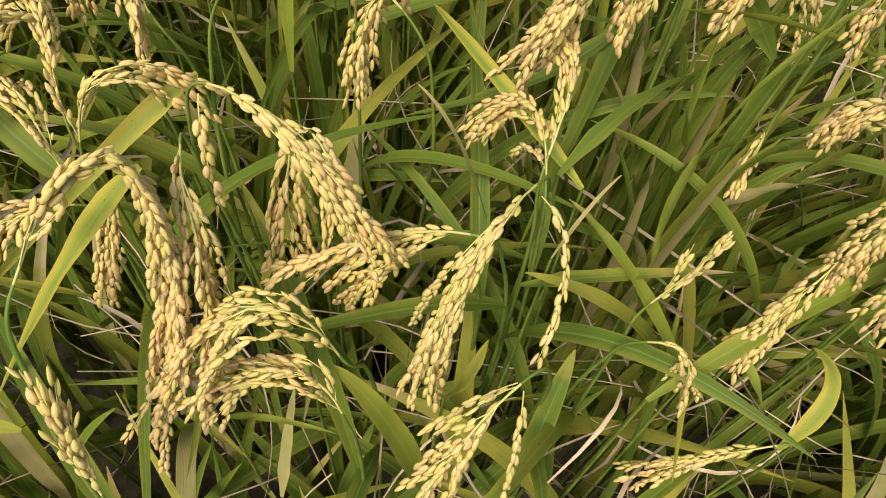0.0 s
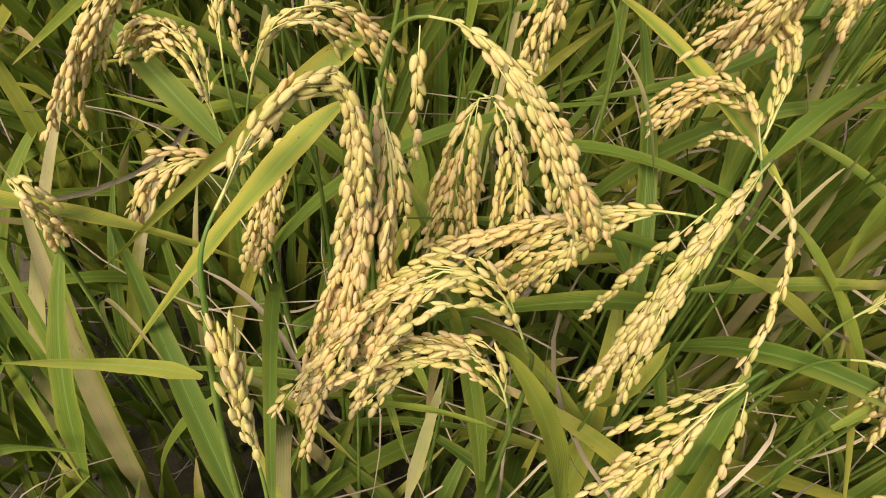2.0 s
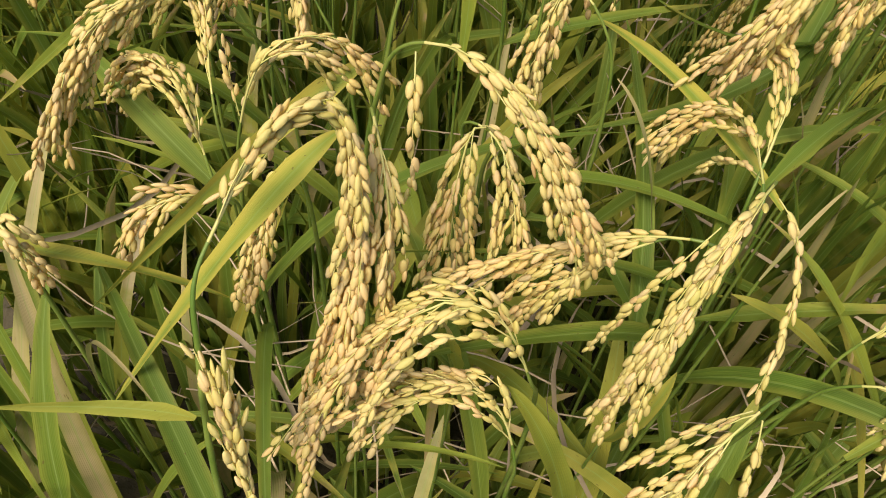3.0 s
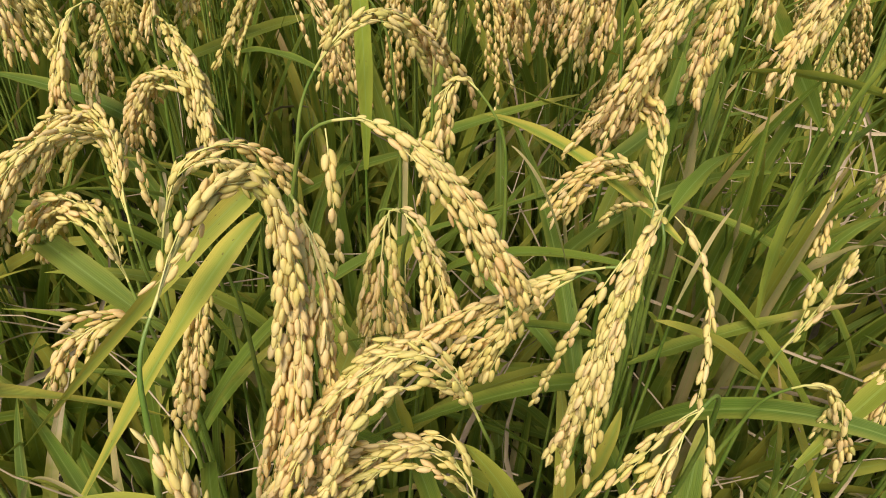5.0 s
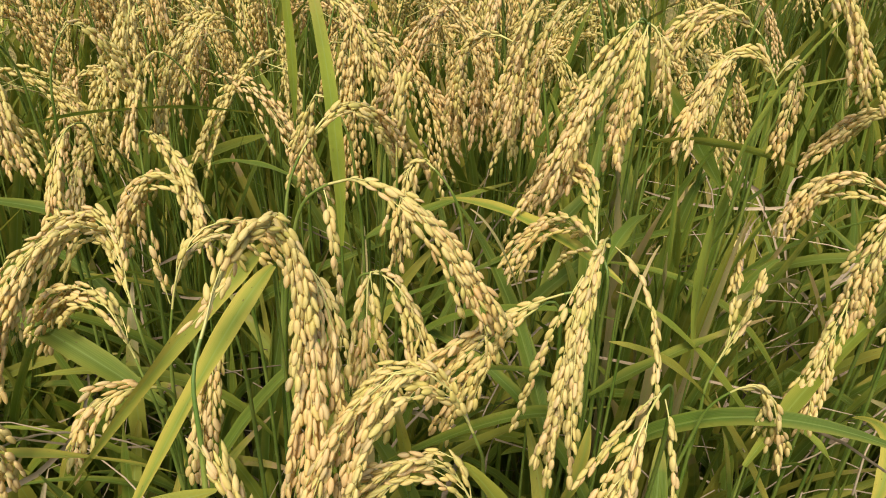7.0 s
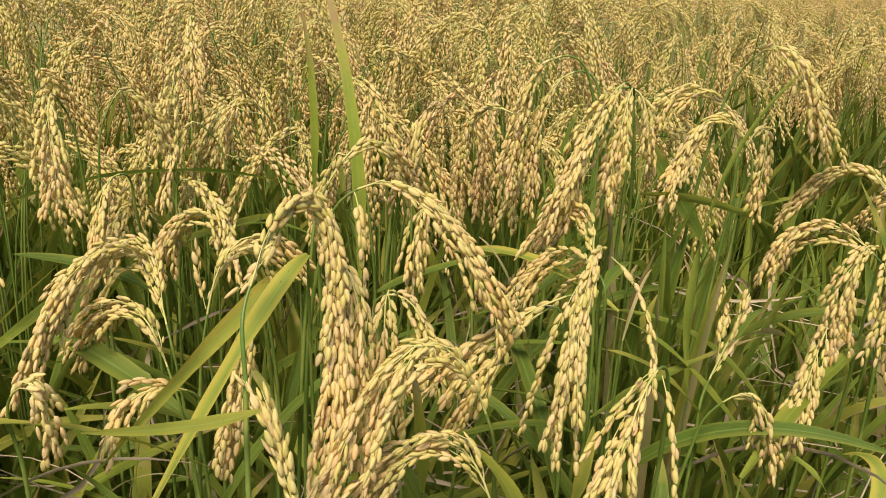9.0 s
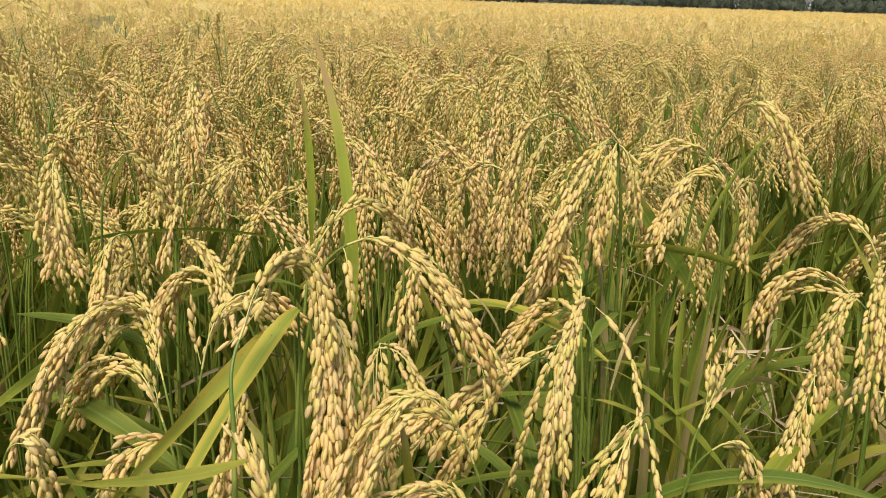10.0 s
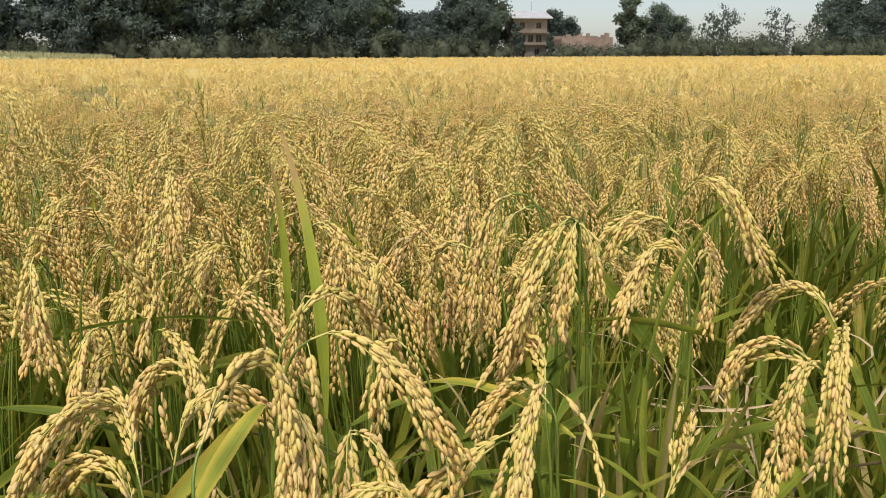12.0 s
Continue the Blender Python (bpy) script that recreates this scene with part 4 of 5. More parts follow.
def crop(name, label, y0, y1, density, templates, blades_n, seed, height=(0.82, 0.93), blade_width=0.014, culms=True, clump=8, half=None):
    """A stretch of the ripe crop as one object."""
    rng = np.random.default_rng(seed)
    chunks = []
    x, y = field_places(rng, y0, y1, density / clump, half)
    a = rng.uniform(0, 6.28, len(x) * clump)
    off = rng.uniform(0.008, 0.048, len(a))
    x, y = np.repeat(x, clump) + np.cos(a) * off, np.repeat(y, clump) + np.sin(a) * off
    z = np.repeat(rng.uniform(*height, len(x) // clump), clump) + rng.uniform(-0.05, 0.03, len(x)) + 0.022 * np.sin(x * 2.1 + 0.7 * np.sin(y * 1.1)) + 0.018 * np.sin(y * 3.3 + x) - dip(y)
    pick = rng.integers(len(templates), size=len(x))
    tone = rng.choice(3, size=len(x), p=[0.5, 0.18, 0.32])
    rot = np.zeros((len(x), 3, 3))
    rot[:, 0, 0], rot[:, 0, 1], rot[:, 1, 0], rot[:, 1, 1], rot[:, 2, 2] = np.cos(a), -np.sin(a), np.sin(a), np.cos(a), 1
    size = rng.uniform(0.88, 1.14, len(x))
    for i, tm in enumerate(templates):
        for k in range(3):
            s = (pick == i) & (tone == k)
            if s.any():
                chunks.append(scatter(tm, np.stack([x[s], y[s], z[s]], -1), rot[s], size[s], k))
    if culms:
        stick = (np.array([[0.0015, 0, 0], [-0.001, 0.0014, 0], [-0.001, -0.0014, 0], [0.0007, 0, 1], [-0.0005, 0.0006, 1], [-0.0005, -0.0006, 1]]),
                 np.array([[0, 1, 4, 3], [1, 2, 5, 4], [2, 0, 3, 5]]))
        v, f, _, _ = scatter(stick, np.stack([x, y, np.zeros(len(x))], -1), rot * np.stack([np.ones(len(x)), np.ones(len(x)), z - 0.02], -1)[:, None, :], np.ones(len(x)), 3)
        chunks.append((v, f, 3, None))
    if blades_n:
        bx, by = field_places(rng, y0, y1, blades_n, half)
        for px, py in zip(bx, by):
            t = rng.uniform(0, 6.28)
            h, r = rng.uniform(0.66, 0.90) - dip(py), rng.uniform(0.03, 0.16)
            b = np.array([px, py, 0.30])
            tip = np.array([px + math.cos(t) * r, py + math.sin(t) * r, h])
            mid = 0.45 * b + 0.55 * (b * (0.5, 0.5, 0) + tip * (0.5, 0.5, 0) + (0, 0, h))
            chunks.append(blade(b, mid, tip, blade_width * rng.uniform(0.7, 1.2), rng.uniform(-40, 40), rng.uniform(-50, 50), 6, 4, cols=3))
    me = mesh_of(name, chunks, [GRAIN_JOINED["ripe"], GRAIN_JOINED["rosy"], GRAIN_JOINED["green"], CULM, LEAF_JOINED])
    return tagged(new(name, me), label, "rice crop", kind="stuff")



def head_template(seed, branches, gap, size, spread=0.022, grow=1.0, grain=GRAIN_FAR):
    """A panicle some way off, with coarser grains the farther it stands."""
    rng = np.random.default_rng(seed)
    ln, out = rng.uniform(0.10, 0.15) * grow, rng.uniform(0.40, 1.05)
    neck, rise = np.array([0, 0, -0.02]), rng.uniform(0.012, 0.030)
    line = (neck, neck + (0.20 * ln * out, 0, rise), neck + (0.55 * ln * out, 0, 0.5 * rise - 0.08 * ln), neck + (0.88 * ln * out, 0, -ln * rng.uniform(0.35, 0.75)))
    _, places, ways, _ = panicle_shape(rng, line, branches, spread * rng.uniform(0.7, 1.2), 0.2, gap, ruffle=0.010, splay=0.8)
    v, f, _, _ = scatter(grain, places, frames_along(ways, rng.uniform(0, 6.28, len(ways))), size * rng.uniform(0.8, 1.15, len(ways)), 0)
    return v, f


NEAR_T = [head_template(700 + i, 7, 0.0098, 0.0128) for i in range(9)]


def hook_template(seed, strands, segs, fat, wide):
    """A far panicle: a few drooping strands, each a knobbly tapering tube."""
    rng = np.random.default_rng(seed)
    ln = rng.uniform(0.14, 0.19)
    vs, fs, base = [], [], 0
    for i in range(strands):
        out = rng.uniform(0.4, 1.25)
        a = rng.normal(0, 0.35)
        d = np.array([math.cos(a), math.sin(a), 0.0])
        p0 = rng.normal(0, 0.006, 3) + (0, 0, -0.02)
        pm = p0 + d * ln * 0.40 * out + (0, 0, 0.018 + 0.02 * rng.random())
        p1 = p0 + d * ln * (0.70 * out + 0.1) + (0, 0, -ln * (0.80 - 0.42 * out)) + rng.normal(0, wide, 3)
        v, f, _, _ = tube(arc(p0, pm, p1, segs + 1), 1.0, 1.0, 3, 0)
        c = np.repeat(arc(p0, pm, p1, segs + 1), 3, axis=0)
        u = np.repeat(np.linspace(0, 1, segs + 1), 3)
        r = fat * (np.sin(np.pi * np.clip(u * 0.9 + 0.08, 0, 1)) ** 0.7) * rng.uniform(0.7, 1.25, len(u))
        vs.append(c + (v - c) * r[:, None])
        fs.append(f + base)
        base += len(v)
    return np.concatenate(vs), np.concatenate(fs)


MID_T = [head_template(720 + i, 6, 0.0125, 0.0185, 0.026, 1.15, GRAIN_FLECK) for i in range(12)]
FAR_T = [head_template(740 + i, 4, 0.022, 0.034, 0.035, 1.25, GRAIN_FLECK) for i in range(12)]
VAST_T = [hook_template(760 + i, 2, 2, 0.016, 0.03) for i in range(6)]
# first strip: out of view behind the camera, added to block low sun
crop("rice_crop", "unseen ripe rice added behind the camera to shade the low leaves", -1.5, -0.36, 150, NEAR_T, 420, 35, (0.74, 0.84), half=1.4)
crop("rice_crop", "dense stand of ripe golden rice with green leaves below", 1.68, 4.5, 125, NEAR_T, 40, 31)
crop("rice_crop", "dense stand of ripe golden rice, a little way off", 4.5, 13.0, 62, MID_T, 10, 32, (0.75, 0.97), culms=False)
crop("rice_crop", "wide field of ripe golden rice", 13.0, 42.0, 13, FAR_T, 0, 33, (0.76, 0.98), culms=False)


for x0, x1, y0, y1 in ((-6.0, -1.7, -1.5, 4.5), (-1.75, -1.05, -1.5, 0.8), (1.5, 2.7, -1.5, 0.7), (2.7, 8.0, -1.5, 2.4)):
    crop("rice_crop", "ripe golden rice with green leaves on either side of the stand", y0, y1, 72, MID_T, 120, 36, half=(x0, x1), clump=4)


def canopy(label, y0, y1, rows, base, material, x0, x1):
    """The closed inside of the crop under the heads, with its clumps as relief."""
    rng = np.random.default_rng(41)
    ys = y0 * (y1 / y0) ** np.linspace(0, 1, rows)
    us = np.linspace(0, 1, 260)
    Yg, U = np.meshgrid(ys, us, indexing="ij")
    X = x0 + U * (x1 - x0)
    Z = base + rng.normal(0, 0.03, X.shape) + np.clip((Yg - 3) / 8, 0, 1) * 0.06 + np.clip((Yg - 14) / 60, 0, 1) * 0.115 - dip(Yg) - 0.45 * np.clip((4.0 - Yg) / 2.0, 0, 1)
    v = np.stack([X, Yg, Z], -1).reshape(-1, 3)
    n, m = X.shape
    i, j = np.meshgrid(np.arange(n - 1), np.arange(m - 1), indexing="ij")
    f = np.stack([i * m + j, i * m + j + 1, (i + 1) * m + j + 1, (i + 1) * m + j], -1).reshape(-1, 4)
    k = np.arange(m - 1)
    foot = len(v)
    v = np.concatenate([v, np.stack([X[-1], Yg[-1] + 0.3, Z[-1] * 0], -1)])
    f = np.concatenate([f, np.stack([(n - 1) * m + k, (n - 1) * m + k + 1, foot + k + 1, foot + k], -1)])
    tagged(new("rice_crop", mesh_of("rice_crop", [(v, f, 0, None)], [material])), label, "rice crop", kind="stuff")


# the near sheet stands in for the shaded gaps between heads
canopy("sheet under the crop's heads, coloured as the shade among leaves and stems", 2.0, 14.5, 130, 0.58, UNDERSTORY_SHADE, -20.0, 24.0)
canopy("far closed canopy of ripe golden rice", 14.3, 121.0, 120, 0.595, CANOPY, -75.0, 125.0)
crop("rice_crop", "distant field of ripe golden rice", 42.0, 120.0, 2.0, VAST_T, 0, 34, (0.84, 0.97), culms=False)


# ---- the far side: bank, hedge, trees and houses ----
BARK = plain_material("bark", (0.06, 0.05, 0.04), (0.12, 0.10, 0.08), 3.0, 0.9, 20.0, 0.02)


def foliage_material(name, dark, light):
    m, t, b, out = nodes_of(name)
    pos = t.nodes.new("ShaderNodeNewGeometry").outputs["Position"]
    col = mixc(t, ramp(t, noise_tex(t, pos, 0.55, 3.0), [(0.35, (0, 0, 0)), (0.65, (1, 1, 1))]), dark, light)
    r = chance(t, True)
    col = mixc(t, 0.3, col, ramp(t, r, [(0.0, tuple(c * 0.85 for c in dark)), (1.0, tuple(c * 1.1 for c in light))]))
    t.links.new(col, b.inputs["Base Color"])
    b.inputs["Roughness"].default_value = 0.7
    tr = node(t, "ShaderNodeBsdfTranslucent", Color=col)
    mix = node(t, "ShaderNodeMixShader", i0=0.45, i1=b.outputs[0], i2=tr.outputs[0])
    t.links.new(mix.outputs[0], out.inputs[0])
    return m


# tree greens lifted and blued: the haze of distance is in the colour
HAZED_FOLIAGE = [foliage_material("foliage_dark_hazed", (0.085, 0.125, 0.105), (0.115, 0.155, 0.128)),
           foliage_material("foliage_olive_hazed", (0.095, 0.135, 0.095), (0.13, 0.17, 0.115)),
           foliage_material("foliage_blue_haze", (0.085, 0.12, 0.118), (0.11, 0.148, 0.138))]
# hedge green greyed by the same painted haze
HEDGE = foliage_material("hedge_leaves_hazed", (0.092, 0.120, 0.082), (0.125, 0.150, 0.098))
BANK_GRASS = plain_material("bank_grass", (0.30, 0.32, 0.16), (0.46, 0.45, 0.26), 0.8, 0.85, 6.0, 0.08)

LEAF_CARD = (np.array([[-0.5, 0, -0.4], [0.05, 0.28, 0.1], [0.5, 0.0, 0.45], [0.1, -0.3, 0.0]]), np.array([[0, 1, 3], [1, 2, 3]]))


def lump(rng, centre, rx, rz, k=0):
    """The dense inside of a clump of leaves: an uneven, knobbly mass."""
    n, m = 9, 7
    a, b = np.meshgrid(np.linspace(0, 2 * np.pi, n, endpoint=False), np.linspace(0.15, np.pi - 0.15, m), indexing="ij")
    r = rng.uniform(0.55, 1.25, a.shape)
    v = np.stack([rx * r * np.sin(b) * np.cos(a), rx * r * np.sin(b) * np.sin(a), rz * r * np.cos(b)], -1).reshape(-1, 3) + centre
    i, j = np.meshgrid(np.arange(n), np.arange(m - 1), indexing="ij")
    i2 = (i + 1) % n
    f = np.stack([i * m + j, i * m + j + 1, i2 * m + j + 1, i2 * m + j], -1).reshape(-1, 4)
    return v, f, k, None


def tree(seed, height, width, sparse=1.0, foliage=0, lean=0.0):
    """A tapered trunk with limbs, and a crown of leaf sprays gathered in uneven clumps."""
    rng = np.random.default_rng(seed)
    ob = root_at("tree", 0, 0, "tall broadleaf tree with dark green crown at the field's end", "tree", "trees behind the field")
    top = np.array([lean * height, 0, height * 0.93])
    trunk = cubic((0, 0, -0.1), (0, 0, height * 0.35), top * (0.8, 1, 0.6) + (rng.normal(0, 0.2), 0, 0), top, 14)
    chunks = [tube(trunk, 0.032 * height * 0.5, 0.02, 8, 0)]
    ends = []
    for i in range(int(15 + 6 * sparse)):
        u = rng.uniform(0.22, 0.97)
        p = np.array([np.interp(u, np.linspace(0, 1, 14), trunk[:, k]) for k in range(3)])
        a = rng.uniform(0, 6.28)
        reach = width * 0.5 * (1.05 - 0.75 * abs(u - 0.45) ** 1.1 - 0.25 * u) * rng.uniform(0.55, 1.15)
        e = p + np.array([math.cos(a) * reach, math.sin(a) * reach, reach * rng.uniform(0.2, 0.8)])
        chunks.append(tube(arc(p, (p + e) / 2 + (0, 0, -0.1 * reach), e, 6), 0.05 * (1 - 0.6 * u) * height / 10, 0.012, 5, 0))
        ends += [e, p * 0.45 + e * 0.55]
    part("trunk", mesh_of("trunk", chunks, [BARK]), ob, "brown trunk with bare limbs")
    pl, mass = [], []
    for e in ends:
        n = int(rng.integers(160, 250) * sparse)
        r = rng.uniform(0.55, 1.15) * width * 0.16
        if sparse > 0.5:
            mass.append(lump(rng, e, r * 0.72, r * 0.62))
        w = rng.normal(0, 1, (n, 3))
        w /= np.linalg.norm(w, axis=1)[:, None]
        far_out = rng.uniform(0.45, 1.70, (n, 1)) if sparse > 0.5 else rng.uniform(0.1, 1.8, (n, 1))
        pl.append(e + w * far_out * (r, r, r * 0.85))
    pl = np.concatenate(pl)
    pl = pl[pl[:, 2] > 0.3]
    rot = frames_along(rng.normal(0, 1, pl.shape), rng.uniform(0, 6.28, len(pl)))
    me = mesh_of("crown", mass + [scatter(LEAF_CARD, pl, rot, rng.uniform(0.26, 0.54, len(pl)), 0)], [HAZED_FOLIAGE[foliage]])
    part("crown", me, ob)
    return ob


def tree_line():
    rng = np.random.default_rng(51)
    thick = [tree(900 + i, h, w, 1.25, i % 3) for i, (h, w) in enumerate([(10.5, 8.0), (12.5, 9.0), (9.0, 8.0), (11.5, 7.5)])]
    thin = [tree(920 + i, h, w, 0.10, i % 3, l) for i, (h, w, l) in enumerate([(9.6, 5.0, 0.05), (9.0, 4.5, -0.04), (11.0, 5.0, 0.02)])]
    slim = [tree(940 + i, h, w, 0.75, i % 3) for i, (h, w) in enumerate([(9.0, 3.2), (8.0, 3.6)])]
    used = set()

    def stand(kind, x, y, k):
        m = pose(x, y, 0, 0, 0, rng.uniform(0, 360)) @ Matrix.Diagonal((k, k, k * rng.uniform(0.95, 1.05), 1))
        if kind.name in used:
            return copy_thing(kind, m)
        used.add(kind.name)
        kind.matrix_basis = m
        return kind
    # close wood
    x = -62.0
    while x < 32.0:
        if not (-38.5 < x < -35.5):
            k = rng.uniform(0.9, 1.15) if x < 4 else rng.uniform(0.76, 0.88)
            stand(thick[int(rng.integers(4))], x, 127 + rng.uniform(-2, 5), k)
        x += rng.uniform(3.0, 4.6)
    # beside and behind the houses
    for x, y, k in ((31.8, 129, 0.80), (46.5, 140, 0.62), (50.0, 142, 0.58), (63.0, 131, 0.62), (66.5, 131, 0.50)):
        stand(thick[int(rng.integers(4))], x, y, k)
    for x, y, k in ((35.9, 123.9, 0.62), (41.4, 124.2, 0.72), (55.3, 126, 1.3), (59.4, 127, 0.8)):
        stand(slim[int(rng.integers(2))], x, y, k)
    for x, y, k in ((61.5, 128, 1.0), (71.5, 128, 0.95), (74.5, 129, 0.98), (82.0, 128, 0.85), (85.5, 129, 0.9), (91.0, 128, 0.95), (94.5, 129, 1.05)):
        stand(thin[int(rng.integers(3))], x, y, k)
    for x in (97.5, 100.5, 104.0, 108.5, 113.0, 118.0):
        stand(thick[int(rng.integers(4))], x, 128 + rng.uniform(0, 3), rng.uniform(0.85, 1.1))


tree_line()


def hedge():
    """Undergrowth along the foot of the wood."""
    rng = np.random.default_rng(61)
    pl, mass = [], []
    x = -66.0
    while x < 120.0:
        h = rng.uniform(2.6, 4.2) if x < 30 else rng.uniform(2.2, 4.0)
        if 35.5 < x < 41.5:
            h = rng.uniform(0.9, 1.3)
        elif 41.5 <= x < 53.5:
            h = rng.uniform(1.9, 2.5)
        n = int(150 * h)
        y0 = rng.uniform(122.8, 124.2) if rng.random() < 0.6 else rng.uniform(126.0, 128.5)
        for _ in range(2):
            mass.append(lump(rng, (x + rng.normal(0, 0.5), y0 + 0.3, h * rng.uniform(0.25, 0.5)), rng.uniform(0.9, 1.4), h * rng.uniform(0.4, 0.55)))
        pl.append(np.stack([x + rng.normal(0, 1.3, n), y0 + rng.normal(0, 0.7, n), np.abs(rng.beta(1.6, 2.0, n)) * h * 1.25], -1))
        x += rng.uniform(0.9, 1.6)
    pl = np.concatenate(pl)
    rot = frames_along(rng.normal(0, 1, pl.shape), rng.uniform(0, 6.28, len(pl)))
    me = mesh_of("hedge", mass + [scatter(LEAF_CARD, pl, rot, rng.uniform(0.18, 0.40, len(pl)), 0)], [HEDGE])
    tagged(new("hedge", me), "dark tangled undergrowth along the foot of the wood", "hedge", kind="stuff")


hedge()


def bank():
    """A low grassy bank at the corner of the field."""
    rng = np.random.default_rng(63)
    pl, hs = [], []
    for _ in range(5200):
        u = rng.random()
        x = -52 + 28 * u + rng.normal(0, 0.5)
        y = 96 + 24 * u + rng.normal(0, 1.4)
        pl.append((x, y, 0.5 + 1.6 * (1 - u) * rng.random()))
    pl = np.array(pl)
    tuft = (np.array([[-0.1, 0, 0], [0.1, 0, 0], [0.25, 0, 1.0], [-0.2, 0.1, 0.9], [0.0, 0.12, 0.0], [0.05, -0.2, 0.95]]), np.array([[0, 1, 2], [1, 4, 3], [4, 0, 5]]))
    a = rng.uniform(0, 6.28, len(pl))
    rot = np.zeros((len(pl), 3, 3))
    rot[:, 0, 0], rot[:, 0, 1], rot[:, 1, 0], rot[:, 1, 1], rot[:, 2, 2] = np.cos(a), -np.sin(a), np.sin(a), np.cos(a), 1
    tufts = scatter(tuft, pl, rot, rng.uniform(0.4, 0.9, len(pl)), 0)
    u = np.linspace(0, 1, 40)
    cx, cy, h = -52 + 28 * u, 96 + 24 * u, 1.7 * (1 - u) + 0.6
    rows = [np.stack([cx + ox * 1.0, cy + oy, h * k], -1) for ox, oy, k in ((2.2, -2.6, 0.0), (1.2, -1.4, 0.75), (0, 0, 1.0), (-1.2, 1.4, 0.75), (-2.2, 2.6, 0.0))]
    v = np.stack(rows, 1).reshape(-1, 3)
    i, j = np.meshgrid(np.arange(39), np.arange(4), indexing="ij")
    f = np.stack([i * 5 + j, i * 5 + j + 1, (i + 1) * 5 + j + 1, (i + 1) * 5 + j], -1).reshape(-1, 4)
    tagged(new("grass_bank", mesh_of("grass_bank", [(v, f, 0, None), tufts], [BANK_GRASS])), "low pale grassy bank at the corner of the field", "grass bank", kind="stuff")


bank()

PLASTER = plain_material("old_plaster", (0.22, 0.185, 0.155), (0.32, 0.28, 0.24), 0.5, 0.85, 3.0, 0.02, c3=(0.20, 0.16, 0.13))
BRICKWORK = plain_material("pink_brick", (0.20, 0.145, 0.12), (0.32, 0.24, 0.195), 0.7, 0.9, 6.0, 0.03, c3=(0.30, 0.26, 0.22))
ROOF_METAL = plain_material("pale_roof", (0.36, 0.38, 0.42), (0.45, 0.47, 0.51), 0.6, 0.5)
DARK = plain_material("dark_opening", (0.03, 0.03, 0.03), (0.06, 0.055, 0.05), 1.0, 0.6)
WOOD = plain_material("grey_wood", (0.12, 0.10, 0.08), (0.20, 0.17, 0.13), 2.0, 0.8)


def box_chunk(x0, y0, z0, x1, y1, z1, k=0):
    v = [(x, y, z) for x in (x0, x1) for y in (y0, y1) for z in (z0, z1)]
    f = [(0, 1, 3, 2), (4, 6, 7, 5), (0, 4, 5, 1), (2, 3, 7, 6), (0, 2, 6, 4), (1, 5, 7, 3)]
    return np.array(v, float), np.array(f), k, None


def wall_grid(xs, zs, thick, solid):
    """One connected wall along x, its face at y = 0, built where solid(x, z) holds; openings and a ragged top go right through it."""
    nx, nz = len(xs), len(zs)
    v = [(x, y, z) for y in (0.0, thick) for x in xs for z in zs]
    full = {(i, j) for i in range(nx - 1) for j in range(nz - 1) if solid((xs[i] + xs[i + 1]) / 2, (zs[j] + zs[j + 1]) / 2)}

    def at(i, j, back):
        return back * nx * nz + i * nz + j
    f = []
    for i, j in full:
        f.append([at(i, j, 0), at(i + 1, j, 0), at(i + 1, j + 1, 0), at(i, j + 1, 0)])
        f.append([at(i, j, 1), at(i, j + 1, 1), at(i + 1, j + 1, 1), at(i + 1, j, 1)])
        for (di, dj), (p, q) in (((-1, 0), ((0, 1), (0, 0))), ((1, 0), ((1, 0), (1, 1))), ((0, -1), ((0, 0), (1, 0))), ((0, 1), ((1, 1), (0, 1)))):
            if (i + di, j + dj) not in full:
                a, b = (i + p[0], j + p[1]), (i + q[0], j + q[1])
                f.append([at(*a, 0), at(*a, 1), at(*b, 1), at(*b, 0)])
    return np.array(v, float), np.array(f), 0, None


def wall_with_openings(w, h, thick, holes, top=None):
    """A wall from 0 to w cut through by holes (x0, z0, x1, z1); top: the heights of its ragged crown over h, stretch by stretch."""
    xs = {0.0, w, *(q for o in holes for q in (o[0], o[2]))}
    zs = {0.0, h, *(q for o in holes for q in (o[1], o[3]))}
    for x0, z in top or ():
        xs.add(x0)
        zs.add(z)

    def solid(x, z):
        if z > h:
            return z < [q for x0, q in top if x0 <= x][-1]
        return not any(o[0] < x < o[2] and o[1] < z < o[3] for o in holes)
    return [wall_grid(sorted(xs), sorted(zs), thick, solid)]


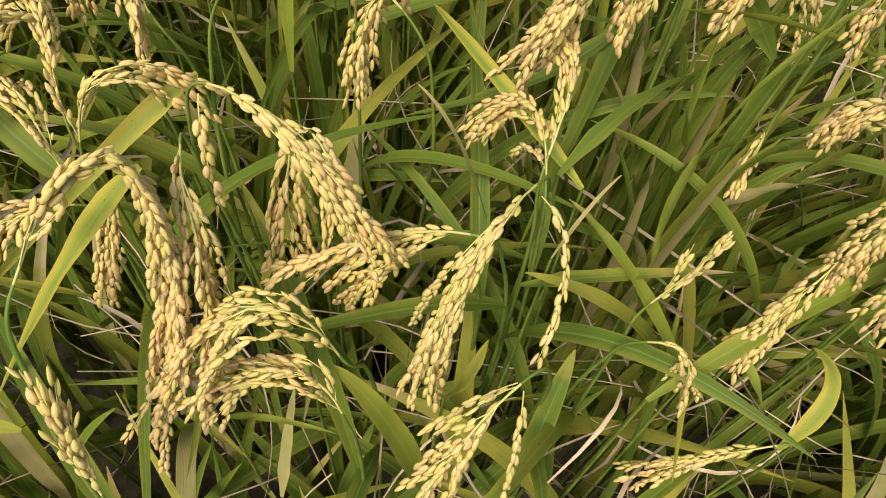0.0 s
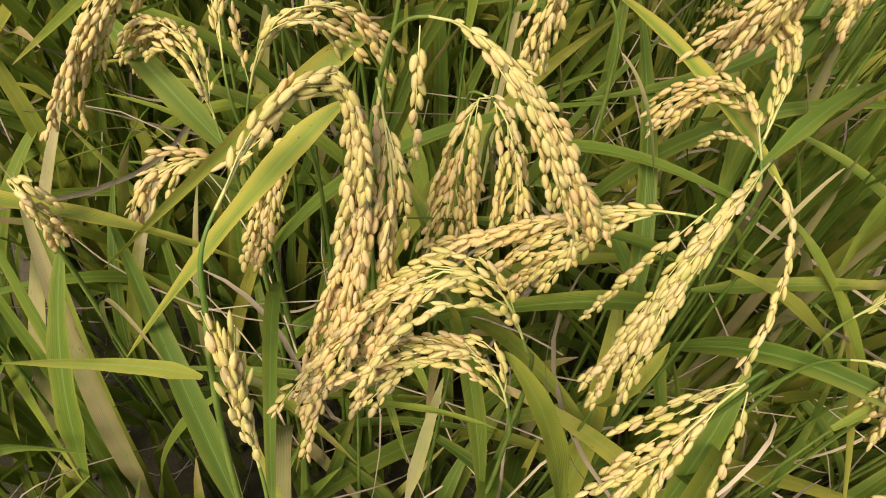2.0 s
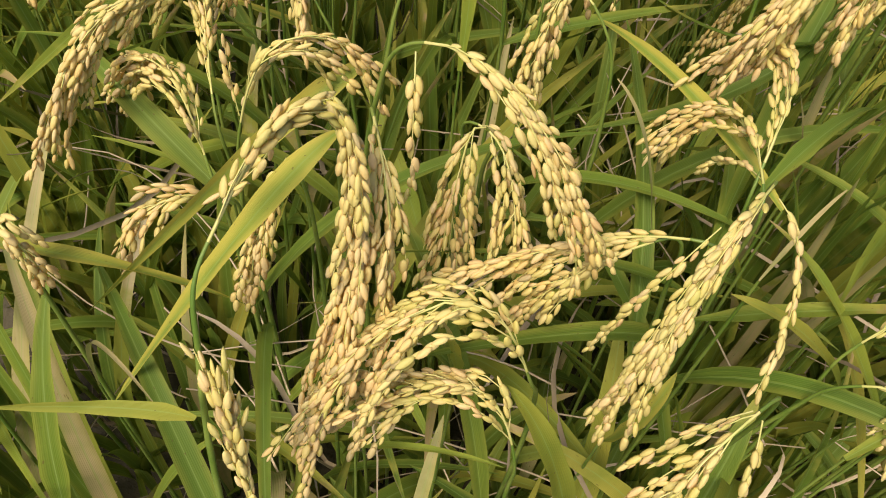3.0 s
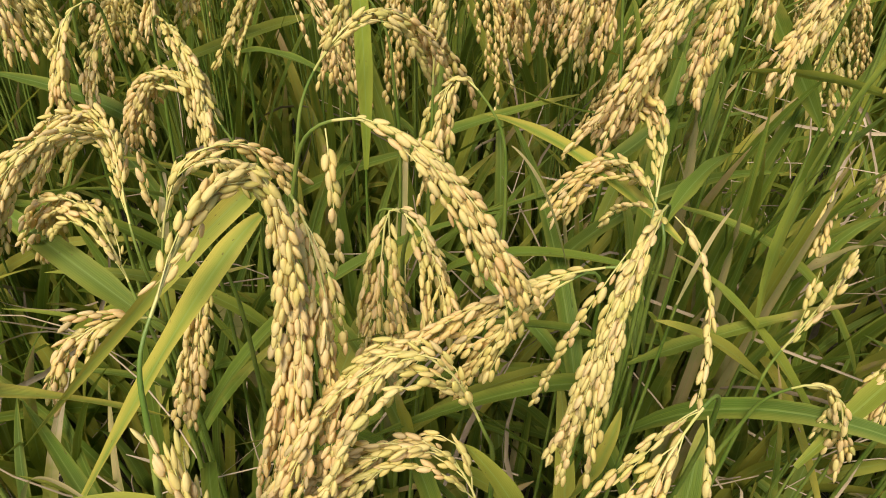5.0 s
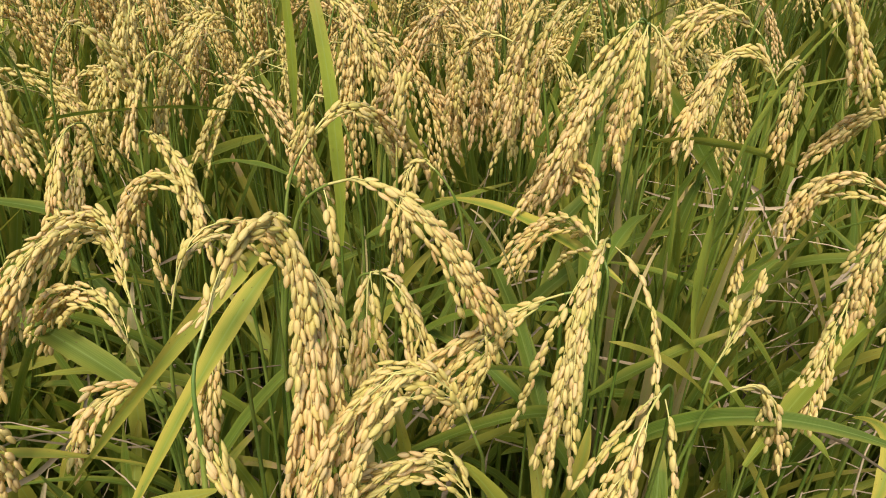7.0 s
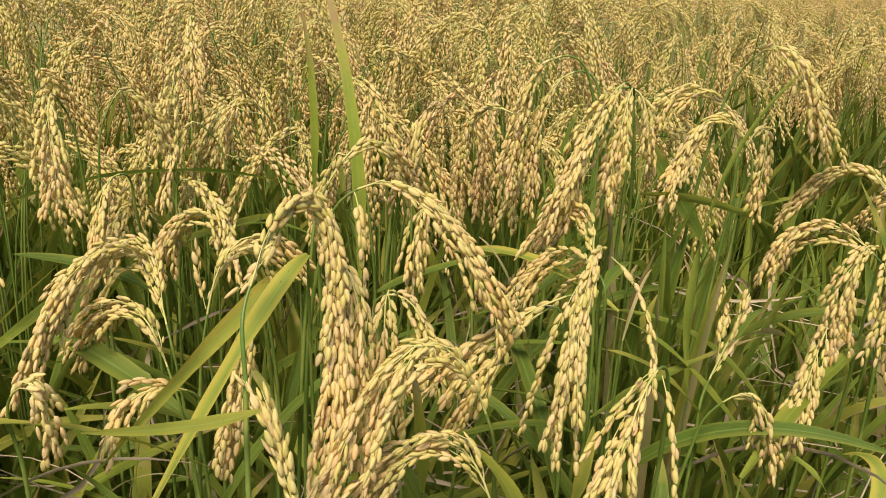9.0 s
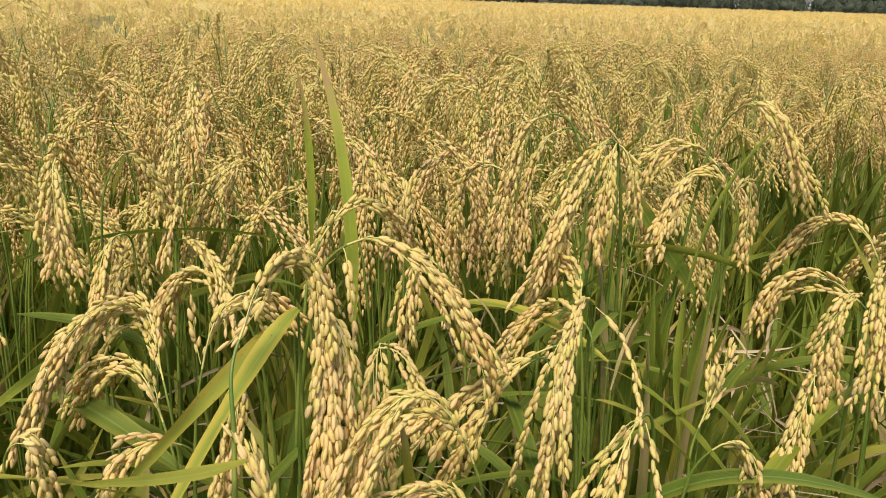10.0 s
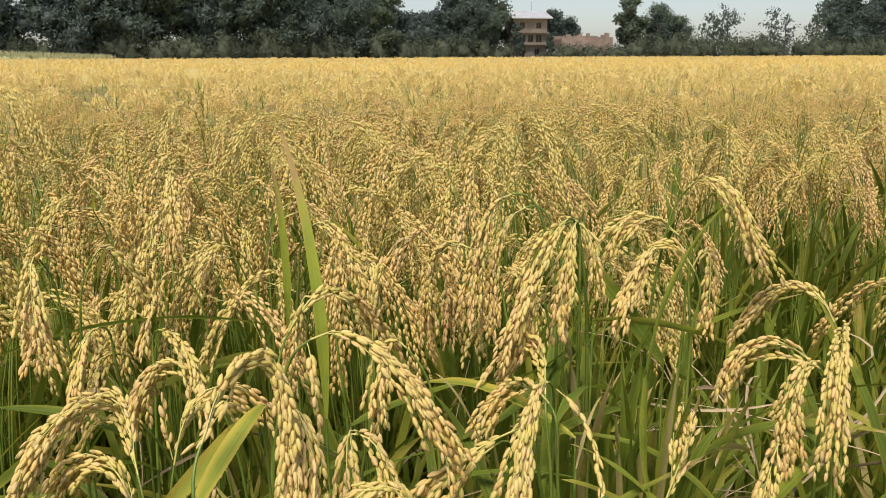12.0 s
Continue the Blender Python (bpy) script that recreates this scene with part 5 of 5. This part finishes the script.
def tall_house():
    w, d, h = 5.4, 6.0, 6.6
    ob = root_at("house", 36.0, 126.0, "old three-storey plastered house with a pale metal roof", "house", "")
    holes = [(0.9, 0.3, 1.8, 2.1), (3.4, 0.8, 4.2, 1.9), (0.9, 2.9, 1.8, 4.0), (2.3, 2.9, 3.1, 4.0), (3.6, 2.9, 4.5, 4.0), (0.9, 5.0, 1.7, 5.9), (3.6, 5.0, 4.4, 5.9)]
    part("wall", mesh_of("wall", wall_with_openings(w, h, 0.35, holes), [PLASTER], smooth=False), ob)
    part("wall", mesh_of("wall", [box_chunk(0, 0.352, 0, 0.35, d, h), box_chunk(w - 0.35, 0.352, 0, w, d, h), box_chunk(0.352, d - 0.35, 0, w - 0.352, d - 0.002, h)], [PLASTER], smooth=False), ob)
    part("balcony", mesh_of("balcony", [box_chunk(-0.2, -0.8, 4.25, w + 0.1, -0.002, 4.4), box_chunk(-0.2, -0.8, 2.45, w + 0.1, -0.002, 2.58)], [WOOD], smooth=False), ob)
    part("roof", mesh_of("roof", [(np.array([(-0.7, -1.0, h), (w + 0.6, -1.0, h), (w + 0.6, d / 2, h + 1.15), (-0.7, d / 2, h + 1.15), (w + 0.6, d + 0.8, h), (-0.7, d + 0.8, h),
         (-0.7, -1.0, h - 0.12), (w + 0.6, -1.0, h - 0.12), (w + 0.6, d + 0.8, h - 0.12), (-0.7, d + 0.8, h - 0.12)], float),
         np.array([(0, 1, 2, 3), (3, 2, 4, 5), (0, 6, 7, 1), (5, 4, 8, 9), (6, 9, 8, 7)]), 0, None),
         (np.array([(-0.7, -1.0, h), (-0.7, d / 2, h + 1.15), (-0.7, d + 0.8, h), (w + 0.6, -1.0, h), (w + 0.6, d + 0.8, h), (w + 0.6, d / 2, h + 1.15)], float), np.array([(0, 1, 2), (3, 4, 5)]), 0, None)], [ROOF_METAL], smooth=False), ob)
    part("aerial", mesh_of("aerial", [tube(np.array([(3.6, d / 2, h + 1.1), (3.6, d / 2, h + 1.9), (3.62, d / 2, h + 2.6)]), 0.04, 0.03, 5, 0)], [WOOD]), ob)
    for x0, z0, x1, z1 in holes:
        win = part("window", mesh_of("window", [box_chunk(x0, 0.2, z0, x1, 0.24, z1)], [DARK], smooth=False), ob, "dark window opening")
        part("frame", mesh_of("frame", [box_chunk((x0 + x1) / 2 - 0.04, 0.15, z0, (x0 + x1) / 2 + 0.04, 0.198, z1)], [WOOD], smooth=False), win)


def ruined_house():
    w, h = 8.8, 3.8
    ob = root_at("ruin", 44.4, 127.5, "low roofless ruin with broken pinkish brick walls", "ruin", "")
    rng = np.random.default_rng(71)
    holes = [(1.2, 0.8, 2.0, 2.0), (3.4, 0.2, 4.3, 2.1), (5.8, 0.9, 6.7, 2.1), (8.0, 0.9, 8.8, 2.0)]
    top, x = [], 0.0
    while x < w - 0.3:
        top.append((x, h - 0.5 + rng.uniform(0.05, 1.1)))
        x += rng.uniform(0.4, 1.0)
    chunks = wall_with_openings(w, h - 0.5, 0.4, holes, top)
    part("wall", mesh_of("wall", chunks, [BRICKWORK], smooth=False), ob)
    part("wall", mesh_of("wall", [box_chunk(0, 0.402, 0, 0.4, 6, h - 0.4), box_chunk(w - 0.4, 0.402, 0, w, 6, h - 0.2), box_chunk(0.402, 5.6, 0, w - 0.402, 5.998, h + 0.2)], [BRICKWORK], smooth=False), ob)


tall_house()
ruined_house()
